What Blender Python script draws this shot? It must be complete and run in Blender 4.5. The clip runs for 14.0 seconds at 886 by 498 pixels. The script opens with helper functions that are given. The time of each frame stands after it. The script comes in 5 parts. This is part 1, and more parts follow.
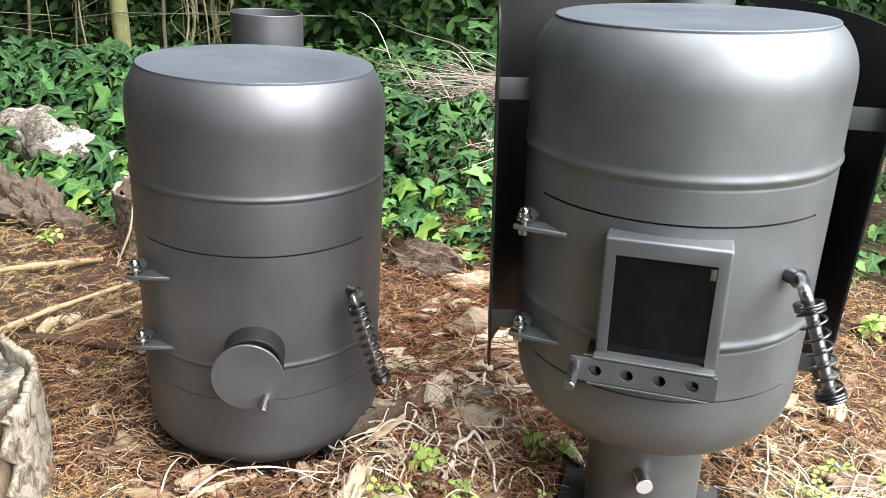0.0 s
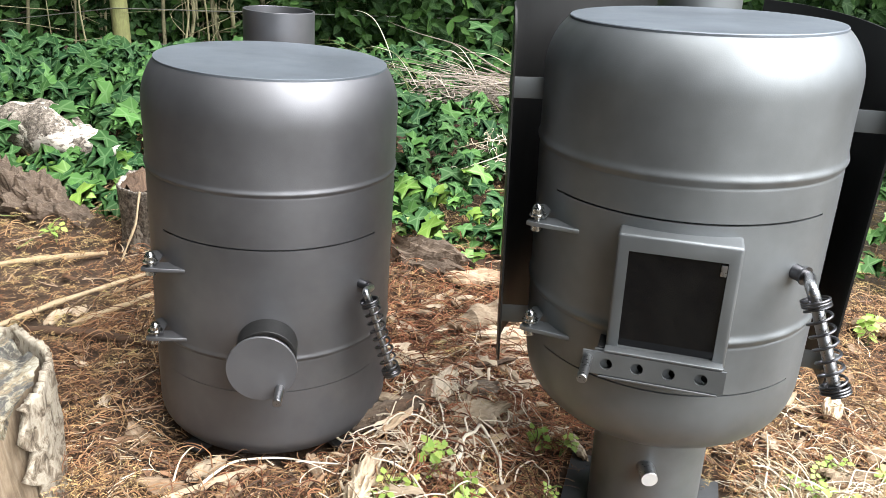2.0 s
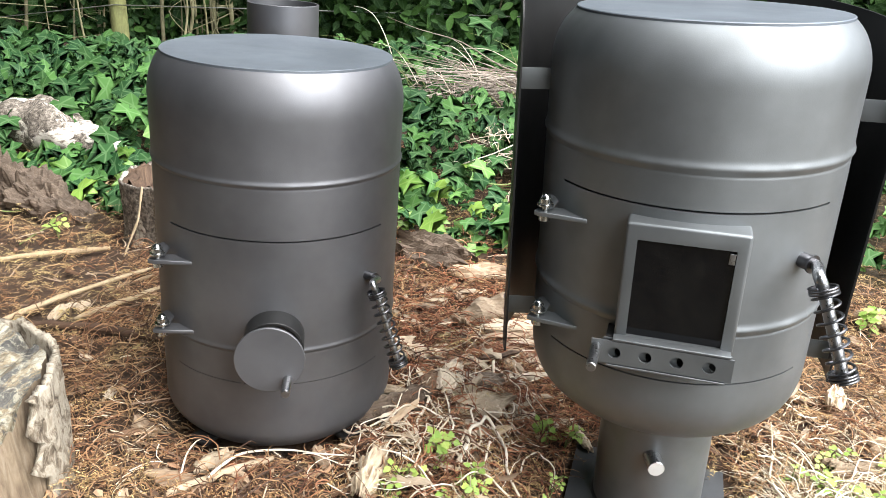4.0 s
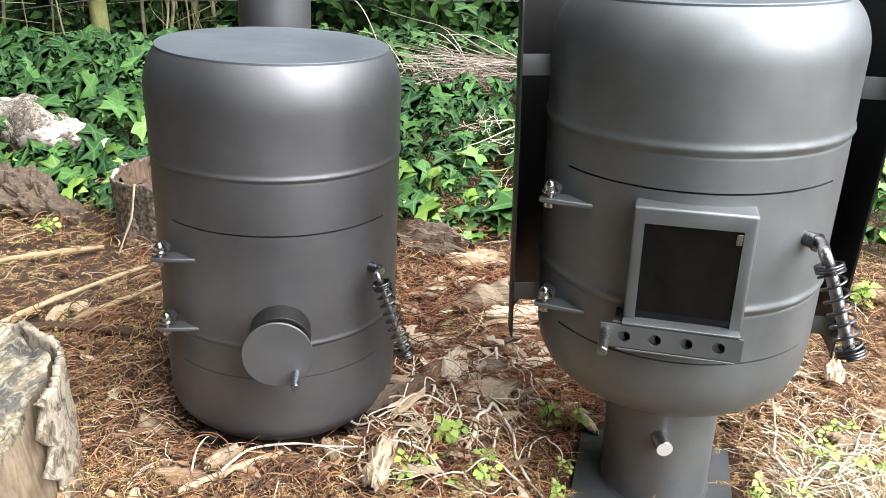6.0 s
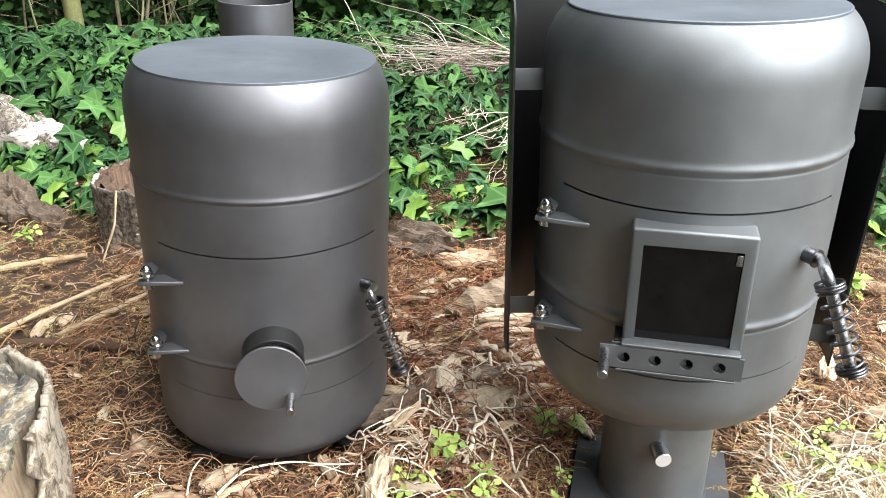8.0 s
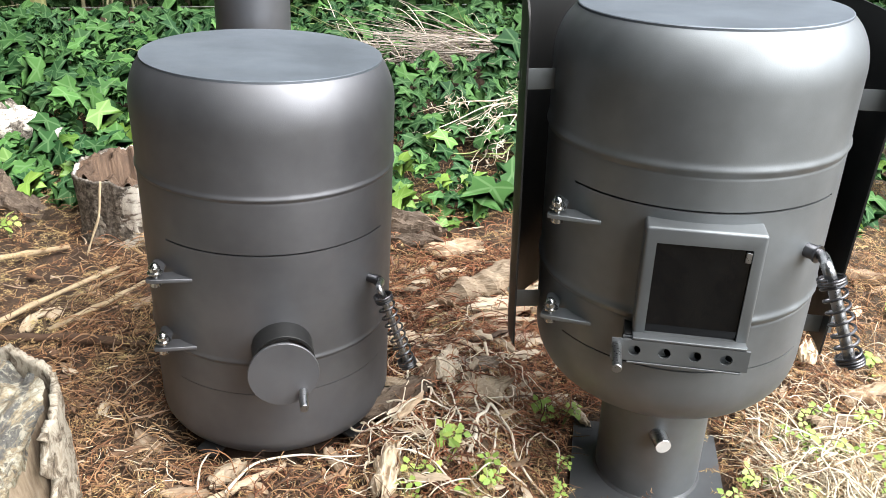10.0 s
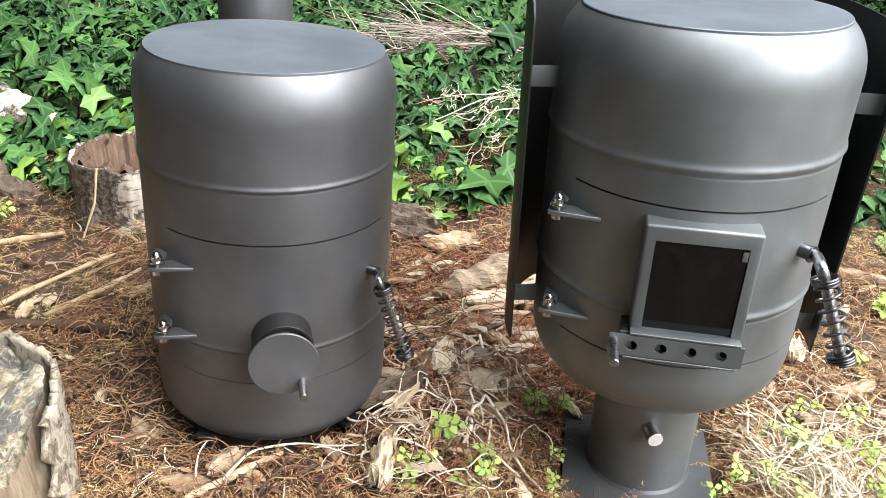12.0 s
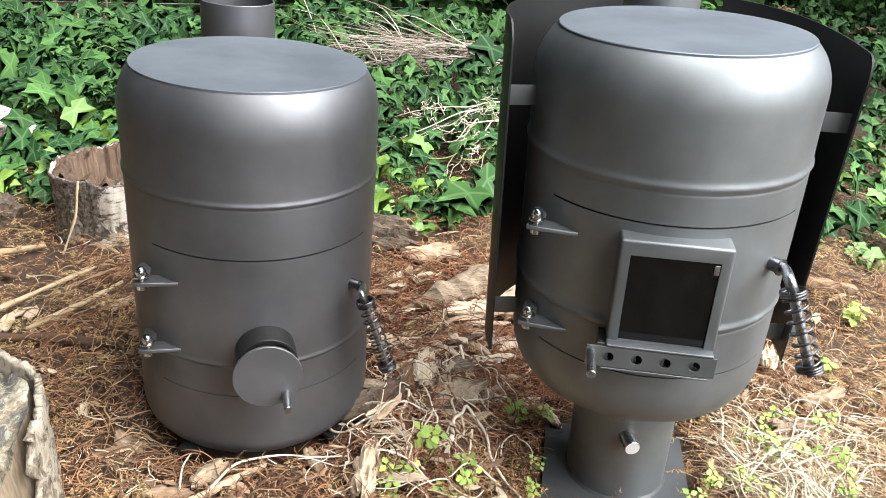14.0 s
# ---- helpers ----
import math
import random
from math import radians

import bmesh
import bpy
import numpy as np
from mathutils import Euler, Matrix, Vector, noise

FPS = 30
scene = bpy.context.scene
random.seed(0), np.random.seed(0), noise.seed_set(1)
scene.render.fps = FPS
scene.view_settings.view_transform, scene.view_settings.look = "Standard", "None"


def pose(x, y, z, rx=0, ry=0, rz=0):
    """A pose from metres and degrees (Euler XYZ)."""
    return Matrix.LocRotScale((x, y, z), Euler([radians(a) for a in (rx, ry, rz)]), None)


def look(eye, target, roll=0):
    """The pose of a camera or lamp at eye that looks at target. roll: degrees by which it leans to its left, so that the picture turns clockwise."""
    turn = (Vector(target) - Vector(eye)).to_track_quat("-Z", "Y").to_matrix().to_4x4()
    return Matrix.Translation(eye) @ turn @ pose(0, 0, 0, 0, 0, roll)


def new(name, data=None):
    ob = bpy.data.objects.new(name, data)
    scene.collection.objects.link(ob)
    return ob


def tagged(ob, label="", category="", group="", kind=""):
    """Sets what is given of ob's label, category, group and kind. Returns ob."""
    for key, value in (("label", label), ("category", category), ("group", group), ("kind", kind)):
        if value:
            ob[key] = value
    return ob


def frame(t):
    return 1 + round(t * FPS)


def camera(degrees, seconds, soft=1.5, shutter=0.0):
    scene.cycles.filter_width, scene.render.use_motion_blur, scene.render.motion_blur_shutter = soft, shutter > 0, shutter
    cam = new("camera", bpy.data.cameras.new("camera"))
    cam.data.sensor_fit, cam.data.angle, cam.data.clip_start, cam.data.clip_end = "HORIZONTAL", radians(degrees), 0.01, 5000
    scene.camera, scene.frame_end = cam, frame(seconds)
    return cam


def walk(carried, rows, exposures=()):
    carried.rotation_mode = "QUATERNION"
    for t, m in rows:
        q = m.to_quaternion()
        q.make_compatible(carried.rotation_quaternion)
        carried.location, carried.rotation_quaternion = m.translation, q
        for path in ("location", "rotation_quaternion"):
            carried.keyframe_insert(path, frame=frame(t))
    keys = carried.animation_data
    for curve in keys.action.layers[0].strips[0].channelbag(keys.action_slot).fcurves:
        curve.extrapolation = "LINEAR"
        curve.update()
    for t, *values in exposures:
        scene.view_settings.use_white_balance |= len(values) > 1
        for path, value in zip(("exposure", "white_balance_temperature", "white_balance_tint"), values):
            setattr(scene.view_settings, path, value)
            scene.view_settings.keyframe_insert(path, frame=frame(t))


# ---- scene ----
cam = camera(59.94, 14.0, soft=0.8)
ROWS = [
    (0, 0.0001, 0.0, 0.6563, 0.0, -22.26, 2.1),
    (0.5, -0.004, -0.0031, 0.6546, -0.26, -22.3, 2.51),
    (1, -0.0121, -0.0113, 0.656, -0.61, -22.43, 2.67),
    (1.5, -0.0171, -0.017, 0.6568, -0.69, -22.35, 2.74),
    (2, -0.0245, -0.0177, 0.6562, -0.73, -22.21, 2.99),
    (4.5, -0.0361, -0.0283, 0.648, -1.15, -22.44, 2.76),
    (5, -0.0388, -0.0334, 0.6519, -1.86, -22.79, 2.09),
    (5.5, -0.0518, -0.0259, 0.6511, -2.29, -23.03, 1.82),
    (6, -0.058, -0.0221, 0.6508, -2.17, -23.27, 1.57),
    (6.5, -0.0583, -0.0189, 0.6562, -2.25, -23.92, 1.56),
    (7, -0.0558, -0.0123, 0.6666, -2.21, -24.22, 1.52),
    (7.5, -0.0537, 0.005, 0.6845, -2.54, -24.66, 0.69),
    (8, -0.0682, 0.0119, 0.6876, -3.49, -25.01, 0.77),
    (10.5, -0.1314, 0.0099, 0.7116, -7.17, -26.6, 2.05),
    (11, -0.1339, 0.007, 0.7127, -7.35, -26.81, 2.4),
    (11.5, -0.141, 0.0063, 0.7134, -7.89, -26.95, 3.2),
    (12, -0.1424, 0.0048, 0.7145, -7.92, -26.97, 3.34),
    (12.5, -0.145, 0.0019, 0.7169, -8.13, -26.82, 3.41),
    (13, -0.1464, -0.0049, 0.7227, -8.47, -26.72, 3.52),
    (13.5, -0.1464, -0.0084, 0.728, -9.07, -26.58, 3.76),
    (14, -0.1462, -0.0088, 0.7298, -9.53, -26.3, 3.86),
]
walk(cam, [(t, pose(x, y, z, 90 + pitch, 0, yaw) @ pose(0, 0, 0, 0, 0, roll)) for t, x, y, z, yaw, pitch, roll in ROWS],
     exposures=[(0.0, 2.06), (14.0, 2.03)])

# ---- world, sun ----
SUN_EL, SUN_AZ = 54.0, 127.0          # elevation; azimuth clockwise from +y
world = bpy.data.worlds.new("sky")
scene.world = world
world.use_nodes = True
wn = world.node_tree
sky = wn.nodes.new("ShaderNodeTexSky")
sky.sky_type, sky.sun_disc = "NISHITA", False
sky.sun_elevation, sky.sun_rotation = radians(SUN_EL), radians(SUN_AZ)
sky.air_density, sky.dust_density = 1.0, 3.0
wn.nodes["Background"].inputs[1].default_value = 0.05
wn.links.new(sky.outputs[0], wn.nodes["Background"].inputs[0])
sun_data = bpy.data.lights.new("sun", "SUN")
sun_data.energy, sun_data.angle, sun_data.color = 3.0, radians(80), (0.985, 1.0, 1.0)
sun = new("sun", sun_data)
d = Vector((math.sin(radians(SUN_AZ)) * math.cos(radians(SUN_EL)), math.cos(radians(SUN_AZ)) * math.cos(radians(SUN_EL)), math.sin(radians(SUN_EL))))
sun.matrix_world = look(d * 10, (0, 0, 0))


# ---- materials ----
class Nodes:
    """A small builder for node materials."""

    def __init__(self, name):
        self.m = bpy.data.materials.new(name)
        self.m.use_nodes = True
        self.t = self.m.node_tree
        self.b = self.t.nodes["Principled BSDF"]

    def add(self, kind, **inputs):
        n = self.t.nodes.new("ShaderNode" + kind)
        for k, v in inputs.items():
            n.inputs[k.replace("_", " ")].default_value = v
        return n

    def link(self, a, b):
        self.t.links.new(a, b)

    def put(self, name, value):
        s = self.b.inputs[name]
        if isinstance(value, bpy.types.NodeSocket):
            self.link(value, s)
        else:
            s.default_value = value

    def coord(self, which="Object", scale=(1, 1, 1)):
        c = self.t.nodes.new("ShaderNodeTexCoord")
        mp = self.t.nodes.new("ShaderNodeMapping")
        mp.inputs["Scale"].default_value = scale
        self.link(c.outputs[which], mp.inputs[0])
        return mp.outputs[0]

    def position(self, scale=(1, 1, 1)):
        g = self.t.nodes.new("ShaderNodeNewGeometry")
        mp = self.t.nodes.new("ShaderNodeMapping")
        mp.inputs["Scale"].default_value = scale
        self.link(g.outputs["Position"], mp.inputs[0])
        return mp.outputs[0]

    def noise(self, vec, scale, detail=4.0, rough=0.55, distort=0.0):
        n = self.add("TexNoise", Scale=scale, Detail=detail, Roughness=rough, Distortion=distort)
        self.link(vec, n.inputs["Vector"])
        return n.outputs["Fac"]

    def ramp(self, fac, stops):
        r = self.t.nodes.new("ShaderNodeValToRGB")
        el = r.color_ramp.elements
        while len(el) < len(stops):
            el.new(0.5)
        for e, (p, c) in zip(el, stops):
            e.position, e.color = p, (*(c if isinstance(c, tuple) else (c, c, c)), 1)
        self.link(fac, r.inputs[0])
        return r.outputs[0]

    def mix(self, fac, a, b, mode="MIX"):
        n = self.t.nodes.new("ShaderNodeMix")
        n.data_type, n.blend_type = "RGBA", mode
        for sock, v in ((n.inputs[0], fac), (n.inputs[6], a), (n.inputs[7], b)):
            if isinstance(v, bpy.types.NodeSocket):
                self.link(v, sock)
            else:
                sock.default_value = v if isinstance(v, (int, float)) else (*v[:3], 1)
        return n.outputs[2]

    def math(self, op, a, b=0.0, c=0.0):
        n = self.t.nodes.new("ShaderNodeMath")
        n.operation = op
        for s, v in zip(n.inputs, (a, b, c)):
            if isinstance(v, bpy.types.NodeSocket):
                self.link(v, s)
            else:
                s.default_value = v
        return n.outputs[0]

    def bump(self, height, strength=0.3, distance=0.002):
        n = self.add("Bump", Strength=strength, Distance=distance)
        self.link(height, n.inputs["Height"])
        self.link(n.outputs[0], self.b.inputs["Normal"])

    def random(self, island=False):
        if island:
            return self.t.nodes.new("ShaderNodeNewGeometry").outputs["Random Per Island"]
        return self.t.nodes.new("ShaderNodeObjectInfo").outputs["Random"]


def paint_material(name, base, rough, metal=0.0):
    """Satin heat-resistant paint on steel, faintly uneven."""
    n = Nodes(name)
    p = n.coord("Object")
    big, fine = n.noise(p, 9.0, 4.0), n.noise(p, 900.0, 2.0)
    n.put("Base Color", n.mix(n.ramp(big, [(0.35, 0.0), (0.65, 1.0)]), tuple(v * 0.84 for v in base), tuple(v * 1.14 for v in base)))
    smear = n.noise(n.coord("Object", (16, 16, 7)), 1.0, 6.0, 0.65)
    n.put("Roughness", n.ramp(n.mix(0.35, smear, fine), [(0.3, rough - 0.07), (0.7, rough + 0.08)]))
    n.put("Metallic", metal)
    n.bump(n.mix(0.6, n.mix(0.25, fine, n.noise(p, 60.0, 3.0)), n.noise(p, 15.0, 3.0)), 0.14, 0.0014)
    return n.m


def metal_material(name, base, rough, scale=400.0):
    n = Nodes(name)
    p = n.coord("Object")
    g = n.noise(p, scale, 4.0)
    n.put("Base Color", n.mix(n.noise(p, 40.0), tuple(v * 0.7 for v in base), base))
    n.put("Roughness", n.ramp(g, [(0.3, rough - 0.06), (0.75, rough + 0.12)]))
    n.put("Metallic", 1.0)
    n.bump(g, 0.15, 0.0004)
    return n.m


def leaf_material(name, dark, light, vein, island, rough=0.38, gloss=0.5):
    """A leaf whose colour differs from leaf to leaf, with paler veins and mottling."""
    n = Nodes(name)
    rnd = n.random(island)
    uv = n.t.nodes.new("ShaderNodeUVMap")
    uv.uv_map = "leaf"
    sep = n.t.nodes.new("ShaderNodeSeparateXYZ")
    n.link(uv.outputs[0], sep.inputs[0])
    x, y = n.math("SUBTRACT", sep.outputs[0], 0.5), n.math("SUBTRACT", sep.outputs[1], 0.25)
    near = None
    for a in (90, 38, 142, -12, 192):
        c, s = math.cos(radians(a)), math.sin(radians(a))
        across = n.math("ABSOLUTE", n.math("SUBTRACT", n.math("MULTIPLY", x, s), n.math("MULTIPLY", y, c)))
        along = n.math("ADD", n.math("MULTIPLY", x, c), n.math("MULTIPLY", y, s))
        dist = n.math("ADD", across, n.math("MULTIPLY", n.math("LESS_THAN", along, 0.0), 1.0))
        near = dist if near is None else n.math("MINIMUM", near, dist)
    veins = n.ramp(near, [(0.0, 1.0), (0.016, 0.8), (0.032, 0.0)])
    p = n.position()
    col = n.ramp(rnd, [(0.0, dark), (0.62, tuple((a + b) / 2 * 0.8 for a, b in zip(dark, light))), (0.93, light), (1.0, tuple(v * 1.25 for v in light))])
    col = n.mix(n.math("MULTIPLY", n.noise(p, 55.0, 5.0), 0.5), col, tuple(v * 1.5 for v in dark), "MIX")
    col = n.mix(n.math("MULTIPLY", veins, 0.32), col, vein)
    n.put("Base Color", col)
    n.put("Roughness", n.ramp(n.noise(p, 30.0), [(0.3, rough - 0.06), (0.7, rough + 0.14)]))
    n.put("Specular IOR Level", gloss)
    n.bump(n.mix(0.5, n.noise(p, 220.0), veins), 0.25, 0.001)
    tr = n.add("BsdfTranslucent")
    n.link(n.mix(0.5, col, light), tr.inputs[0])
    ms = n.t.nodes.new("ShaderNodeMixShader")
    ms.inputs[0].default_value = 0.22
    n.link(n.b.outputs[0], ms.inputs[1])
    n.link(tr.outputs[0], ms.inputs[2])
    n.link(ms.outputs[0], n.t.nodes["Material Output"].inputs[0])
    return n.m


def wood_material(name, pale, mid, dark, along="Z", island=False, grain=60.0, relief=0.5, patch=None):
    """Weathered wood: streaks along one axis of the piece, stains, a tint of its own."""
    n = Nodes(name)
    sc = {"X": (0.12, 1, 1), "Y": (1, 0.12, 1), "Z": (1, 1, 0.12)}[along]
    p = n.coord("Object", sc)
    streak, stain = n.noise(p, grain * 4, 6.0, 0.65, 0.4), n.noise(n.coord("Object"), grain * 0.5, 4.0)
    col = n.ramp(streak, [(0.25, dark), (0.5, mid), (0.75, pale)])
    col = n.mix(n.ramp(stain, [(0.42, 0.0), (0.68, 0.75)]), col, dark)
    r = n.random(island)
    col = n.mix(0.72 if island else 0.55, col, n.ramp(r, [(0.0, tuple(v * 0.5 for v in dark) if island else dark), (0.22, dark), (0.55, mid), (1.0, pale)]))
    if patch:
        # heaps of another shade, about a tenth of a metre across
        here = n.noise(n.position(), 7.0, 5.0, 0.6, 0.5)
        col = n.mix(n.ramp(here, [(0.44, 0.0), (0.60, 0.8)]), col, n.ramp(r, [(0.0, tuple(v * 0.25 for v in patch)), (0.6, patch), (1.0, tuple(min(0.85, v * 1.7) for v in patch))]))
    n.put("Base Color", col)
    n.put("Roughness", 0.85)
    n.bump(streak, relief, 0.0025)
    return n.m


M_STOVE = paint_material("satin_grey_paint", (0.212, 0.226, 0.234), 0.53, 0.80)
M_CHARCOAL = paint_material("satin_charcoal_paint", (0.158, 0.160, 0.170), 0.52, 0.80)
M_PLATE = paint_material("satin_top_plate_paint", (0.190, 0.215, 0.245), 0.56, 0.65)
M_BASE = paint_material("dark_base_plate_paint", (0.115, 0.120, 0.127), 0.5, 0.6)
M_BLACK = paint_material("matt_black_paint", (0.016, 0.016, 0.016), 0.5, 0.2)
M_BOLT = metal_material("zinc_plated_steel", (0.62, 0.62, 0.60), 0.22)
M_BAR = metal_material("bright_drawn_bar", (0.50, 0.50, 0.51), 0.3)
M_SPRING = metal_material("oiled_spring_steel", (0.16, 0.16, 0.17), 0.34)
M_CUT = metal_material("bare_sawn_steel", (0.92, 0.92, 0.90), 0.45)
M_CUT.node_tree.nodes["Principled BSDF"].inputs["Metallic"].default_value = 0.35
M_IVY = leaf_material("ivy_leaf", (0.018, 0.068, 0.022), (0.110, 0.250, 0.060), (0.27, 0.42, 0.20), False, 0.62, 0.22)
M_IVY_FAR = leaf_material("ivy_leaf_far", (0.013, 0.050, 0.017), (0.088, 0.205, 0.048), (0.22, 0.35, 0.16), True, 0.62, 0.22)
M_HEDGE = leaf_material("hedge_leaf", (0.009, 0.027, 0.009), (0.060, 0.135, 0.028), (0.10, 0.16, 0.07), True, 0.6, 0.12)
# near-black leaves for the added screens that block sky light
M_SKY_SCREEN = leaf_material("sky_screen_leaf", (0.004, 0.010, 0.004), (0.018, 0.040, 0.012), (0.02, 0.04, 0.015), True, 0.6, 0.2)
M_LIME = leaf_material("young_leaf", (0.25, 0.41, 0.08), (0.48, 0.58, 0.15), (0.58, 0.66, 0.28), False, 0.45)
M_YOUNG_IVY = leaf_material("young_ivy_leaf", (0.09, 0.23, 0.04), (0.30, 0.46, 0.08), (0.45, 0.58, 0.22), False, 0.42)
M_STALK = wood_material("green_stalk", (0.35, 0.42, 0.16), (0.2, 0.26, 0.08), (0.1, 0.12, 0.04))
M_STICK = wood_material("bleached_stick", (0.64, 0.52, 0.35), (0.47, 0.35, 0.21), (0.16, 0.10, 0.06))
M_CHIP = wood_material("torn_wood", (0.80, 0.70, 0.54), (0.56, 0.42, 0.28), (0.16, 0.095, 0.055), "X")
M_PALE = wood_material("bleached_torn_wood", (0.78, 0.68, 0.53), (0.56, 0.45, 0.32), (0.17, 0.11, 0.065), "X", relief=1.0)
M_BROWN = wood_material("brown_rotted_wood", (0.30, 0.18, 0.11), (0.17, 0.095, 0.055), (0.06, 0.035, 0.022), "X")
M_TWIG = wood_material("grey_twig", (0.62, 0.50, 0.37), (0.40, 0.28, 0.19), (0.13, 0.08, 0.055), island=True)
M_VINE = wood_material("pale_vine", (0.92, 0.86, 0.74), (0.80, 0.71, 0.57), (0.50, 0.39, 0.27))
M_NEEDLE = wood_material("dead_needles", (0.44, 0.30, 0.165), (0.19, 0.095, 0.047), (0.035, 0.018, 0.011), island=True, patch=(0.28, 0.20, 0.11))
M_RUST = wood_material("red_needles", (0.56, 0.36, 0.19), (0.31, 0.135, 0.062), (0.060, 0.026, 0.014), island=True, patch=(0.34, 0.20, 0.10))
M_CURL = wood_material("dead_conifer_cords", (0.58, 0.38, 0.21), (0.29, 0.130, 0.062), (0.045, 0.022, 0.013), island=True, patch=(0.33, 0.215, 0.11))
M_RED_CURL = wood_material("red_conifer_cords", (0.52, 0.26, 0.14), (0.33, 0.115, 0.055), (0.055, 0.022, 0.013), island=True)
M_SPLIT = wood_material("weathered_split_wood", (0.60, 0.51, 0.38), (0.38, 0.30, 0.20), (0.09, 0.06, 0.038), "Z", grain=34.0, relief=1.0)
M_SPRAY = wood_material("dead_sprays", (0.62, 0.42, 0.20), (0.33, 0.155, 0.066), (0.10, 0.042, 0.022), island=True, patch=(0.46, 0.36, 0.16))
M_CRUMB = wood_material("wood_crumbs", (0.74, 0.58, 0.40), (0.36, 0.20, 0.11), (0.07, 0.036, 0.022), island=True, patch=(0.36, 0.23, 0.14))
M_DARK_TWIG = wood_material("dark_twigs", (0.36, 0.24, 0.16), (0.19, 0.11, 0.07), (0.06, 0.035, 0.022), island=True)
M_BRUSH = wood_material("bleached_brushwood", (0.60, 0.53, 0.45), (0.36, 0.30, 0.25), (0.12, 0.09, 0.07))
M_ROT = wood_material("crumbled_grey_brown_wood", (0.40, 0.32, 0.25), (0.14, 0.10, 0.07), (0.025, 0.018, 0.014), "X", grain=60.0, relief=1.0)
M_HEART = wood_material("torn_heartwood", (0.36, 0.25, 0.16), (0.19, 0.115, 0.07), (0.04, 0.024, 0.016), "Z", grain=40.0, relief=1.0)
M_STRAW = wood_material("dry_straw", (0.86, 0.80, 0.66), (0.66, 0.56, 0.40), (0.28, 0.19, 0.11), island=True)
M_STRAW_STEM = wood_material("bleached_weed_stem", (0.92, 0.88, 0.76), (0.78, 0.70, 0.54), (0.42, 0.33, 0.20))
M_POST = wood_material("greened_fence_post", (0.33, 0.36, 0.14), (0.20, 0.21, 0.08), (0.07, 0.07, 0.03))
M_CANE = wood_material("sapling_bark", (0.36, 0.34, 0.20), (0.20, 0.19, 0.10), (0.07, 0.065, 0.035))
M_WIRE = metal_material("weathered_wire", (0.30, 0.31, 0.28), 0.5)


def soil_material():
    n = Nodes("needle_litter_soil")
    p = n.position()
    a, b, c = n.noise(p, 5.0, 5.0), n.noise(p, 60.0, 6.0, 0.65, 0.6), n.noise(p, 320.0, 4.0)
    col = n.ramp(b, [(0.34, (0.006, 0.004, 0.003)), (0.54, (0.034, 0.017, 0.010)), (0.74, (0.13, 0.070, 0.038))])
    col = n.mix(n.ramp(a, [(0.42, 0.0), (0.62, 0.55)]), col, (0.070, 0.040, 0.025))
    col = n.mix(n.math("MULTIPLY", c, 0.3), col, (0.22, 0.14, 0.08))
    sep = n.t.nodes.new("ShaderNodeSeparateXYZ")
    n.link(n.position(), sep.inputs[0])
    edge = n.math("ADD", sep.outputs[1], n.math("MULTIPLY", n.noise(p, 2.0), 0.5))
    # out-of-view ground in front, coloured darker to cut bounce onto the stoves
    dark_front = n.ramp(b, [(0.3, (0.010, 0.009, 0.005)), (0.7, (0.060, 0.046, 0.026))])
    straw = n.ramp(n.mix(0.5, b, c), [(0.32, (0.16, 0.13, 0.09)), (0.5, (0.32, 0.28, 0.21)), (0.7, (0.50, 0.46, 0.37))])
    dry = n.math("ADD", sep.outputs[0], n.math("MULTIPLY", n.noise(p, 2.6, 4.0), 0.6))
    col = n.mix(n.ramp(edge, [(0.50, 1.0), (0.80, 0.0)]), col, dark_front)
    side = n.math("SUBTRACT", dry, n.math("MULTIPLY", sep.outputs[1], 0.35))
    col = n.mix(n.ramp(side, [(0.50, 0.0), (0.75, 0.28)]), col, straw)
    n.put("Base Color", col)
    n.put("Roughness", 0.92)
    n.bump(n.mix(0.5, b, c), 0.8, 0.012)
    return n.m


def birch_material(name="birch_bark", white_from=0.53):
    """Birch bark: white curling plates with dark cross marks over grey-brown rough bark."""
    n = Nodes(name)
    p, band = n.coord("Object"), n.coord("Object", (1, 1, 3.5))
    patch = n.noise(p, 8.0, 6.0, 0.62, 0.6)
    rough = n.ramp(n.noise(p, 110.0, 6.0, 0.7), [(0.34, (0.025, 0.021, 0.017)), (0.5, (0.15, 0.125, 0.10)), (0.70, (0.44, 0.39, 0.33))])
    white = n.ramp(n.noise(band, 42.0, 4.0, 0.6), [(0.36, (0.16, 0.12, 0.09)), (0.47, (0.60, 0.55, 0.47)), (0.8, (0.76, 0.72, 0.64))])
    k = n.ramp(patch, [(white_from, 0.0), (white_from + 0.03, 1.0)])
    n.put("Base Color", n.mix(k, rough, white))
    n.put("Roughness", 0.8)
    n.bump(n.mix(0.5, n.noise(p, 70.0, 6.0, 0.7), k), 0.9, 0.004)
    return n.m


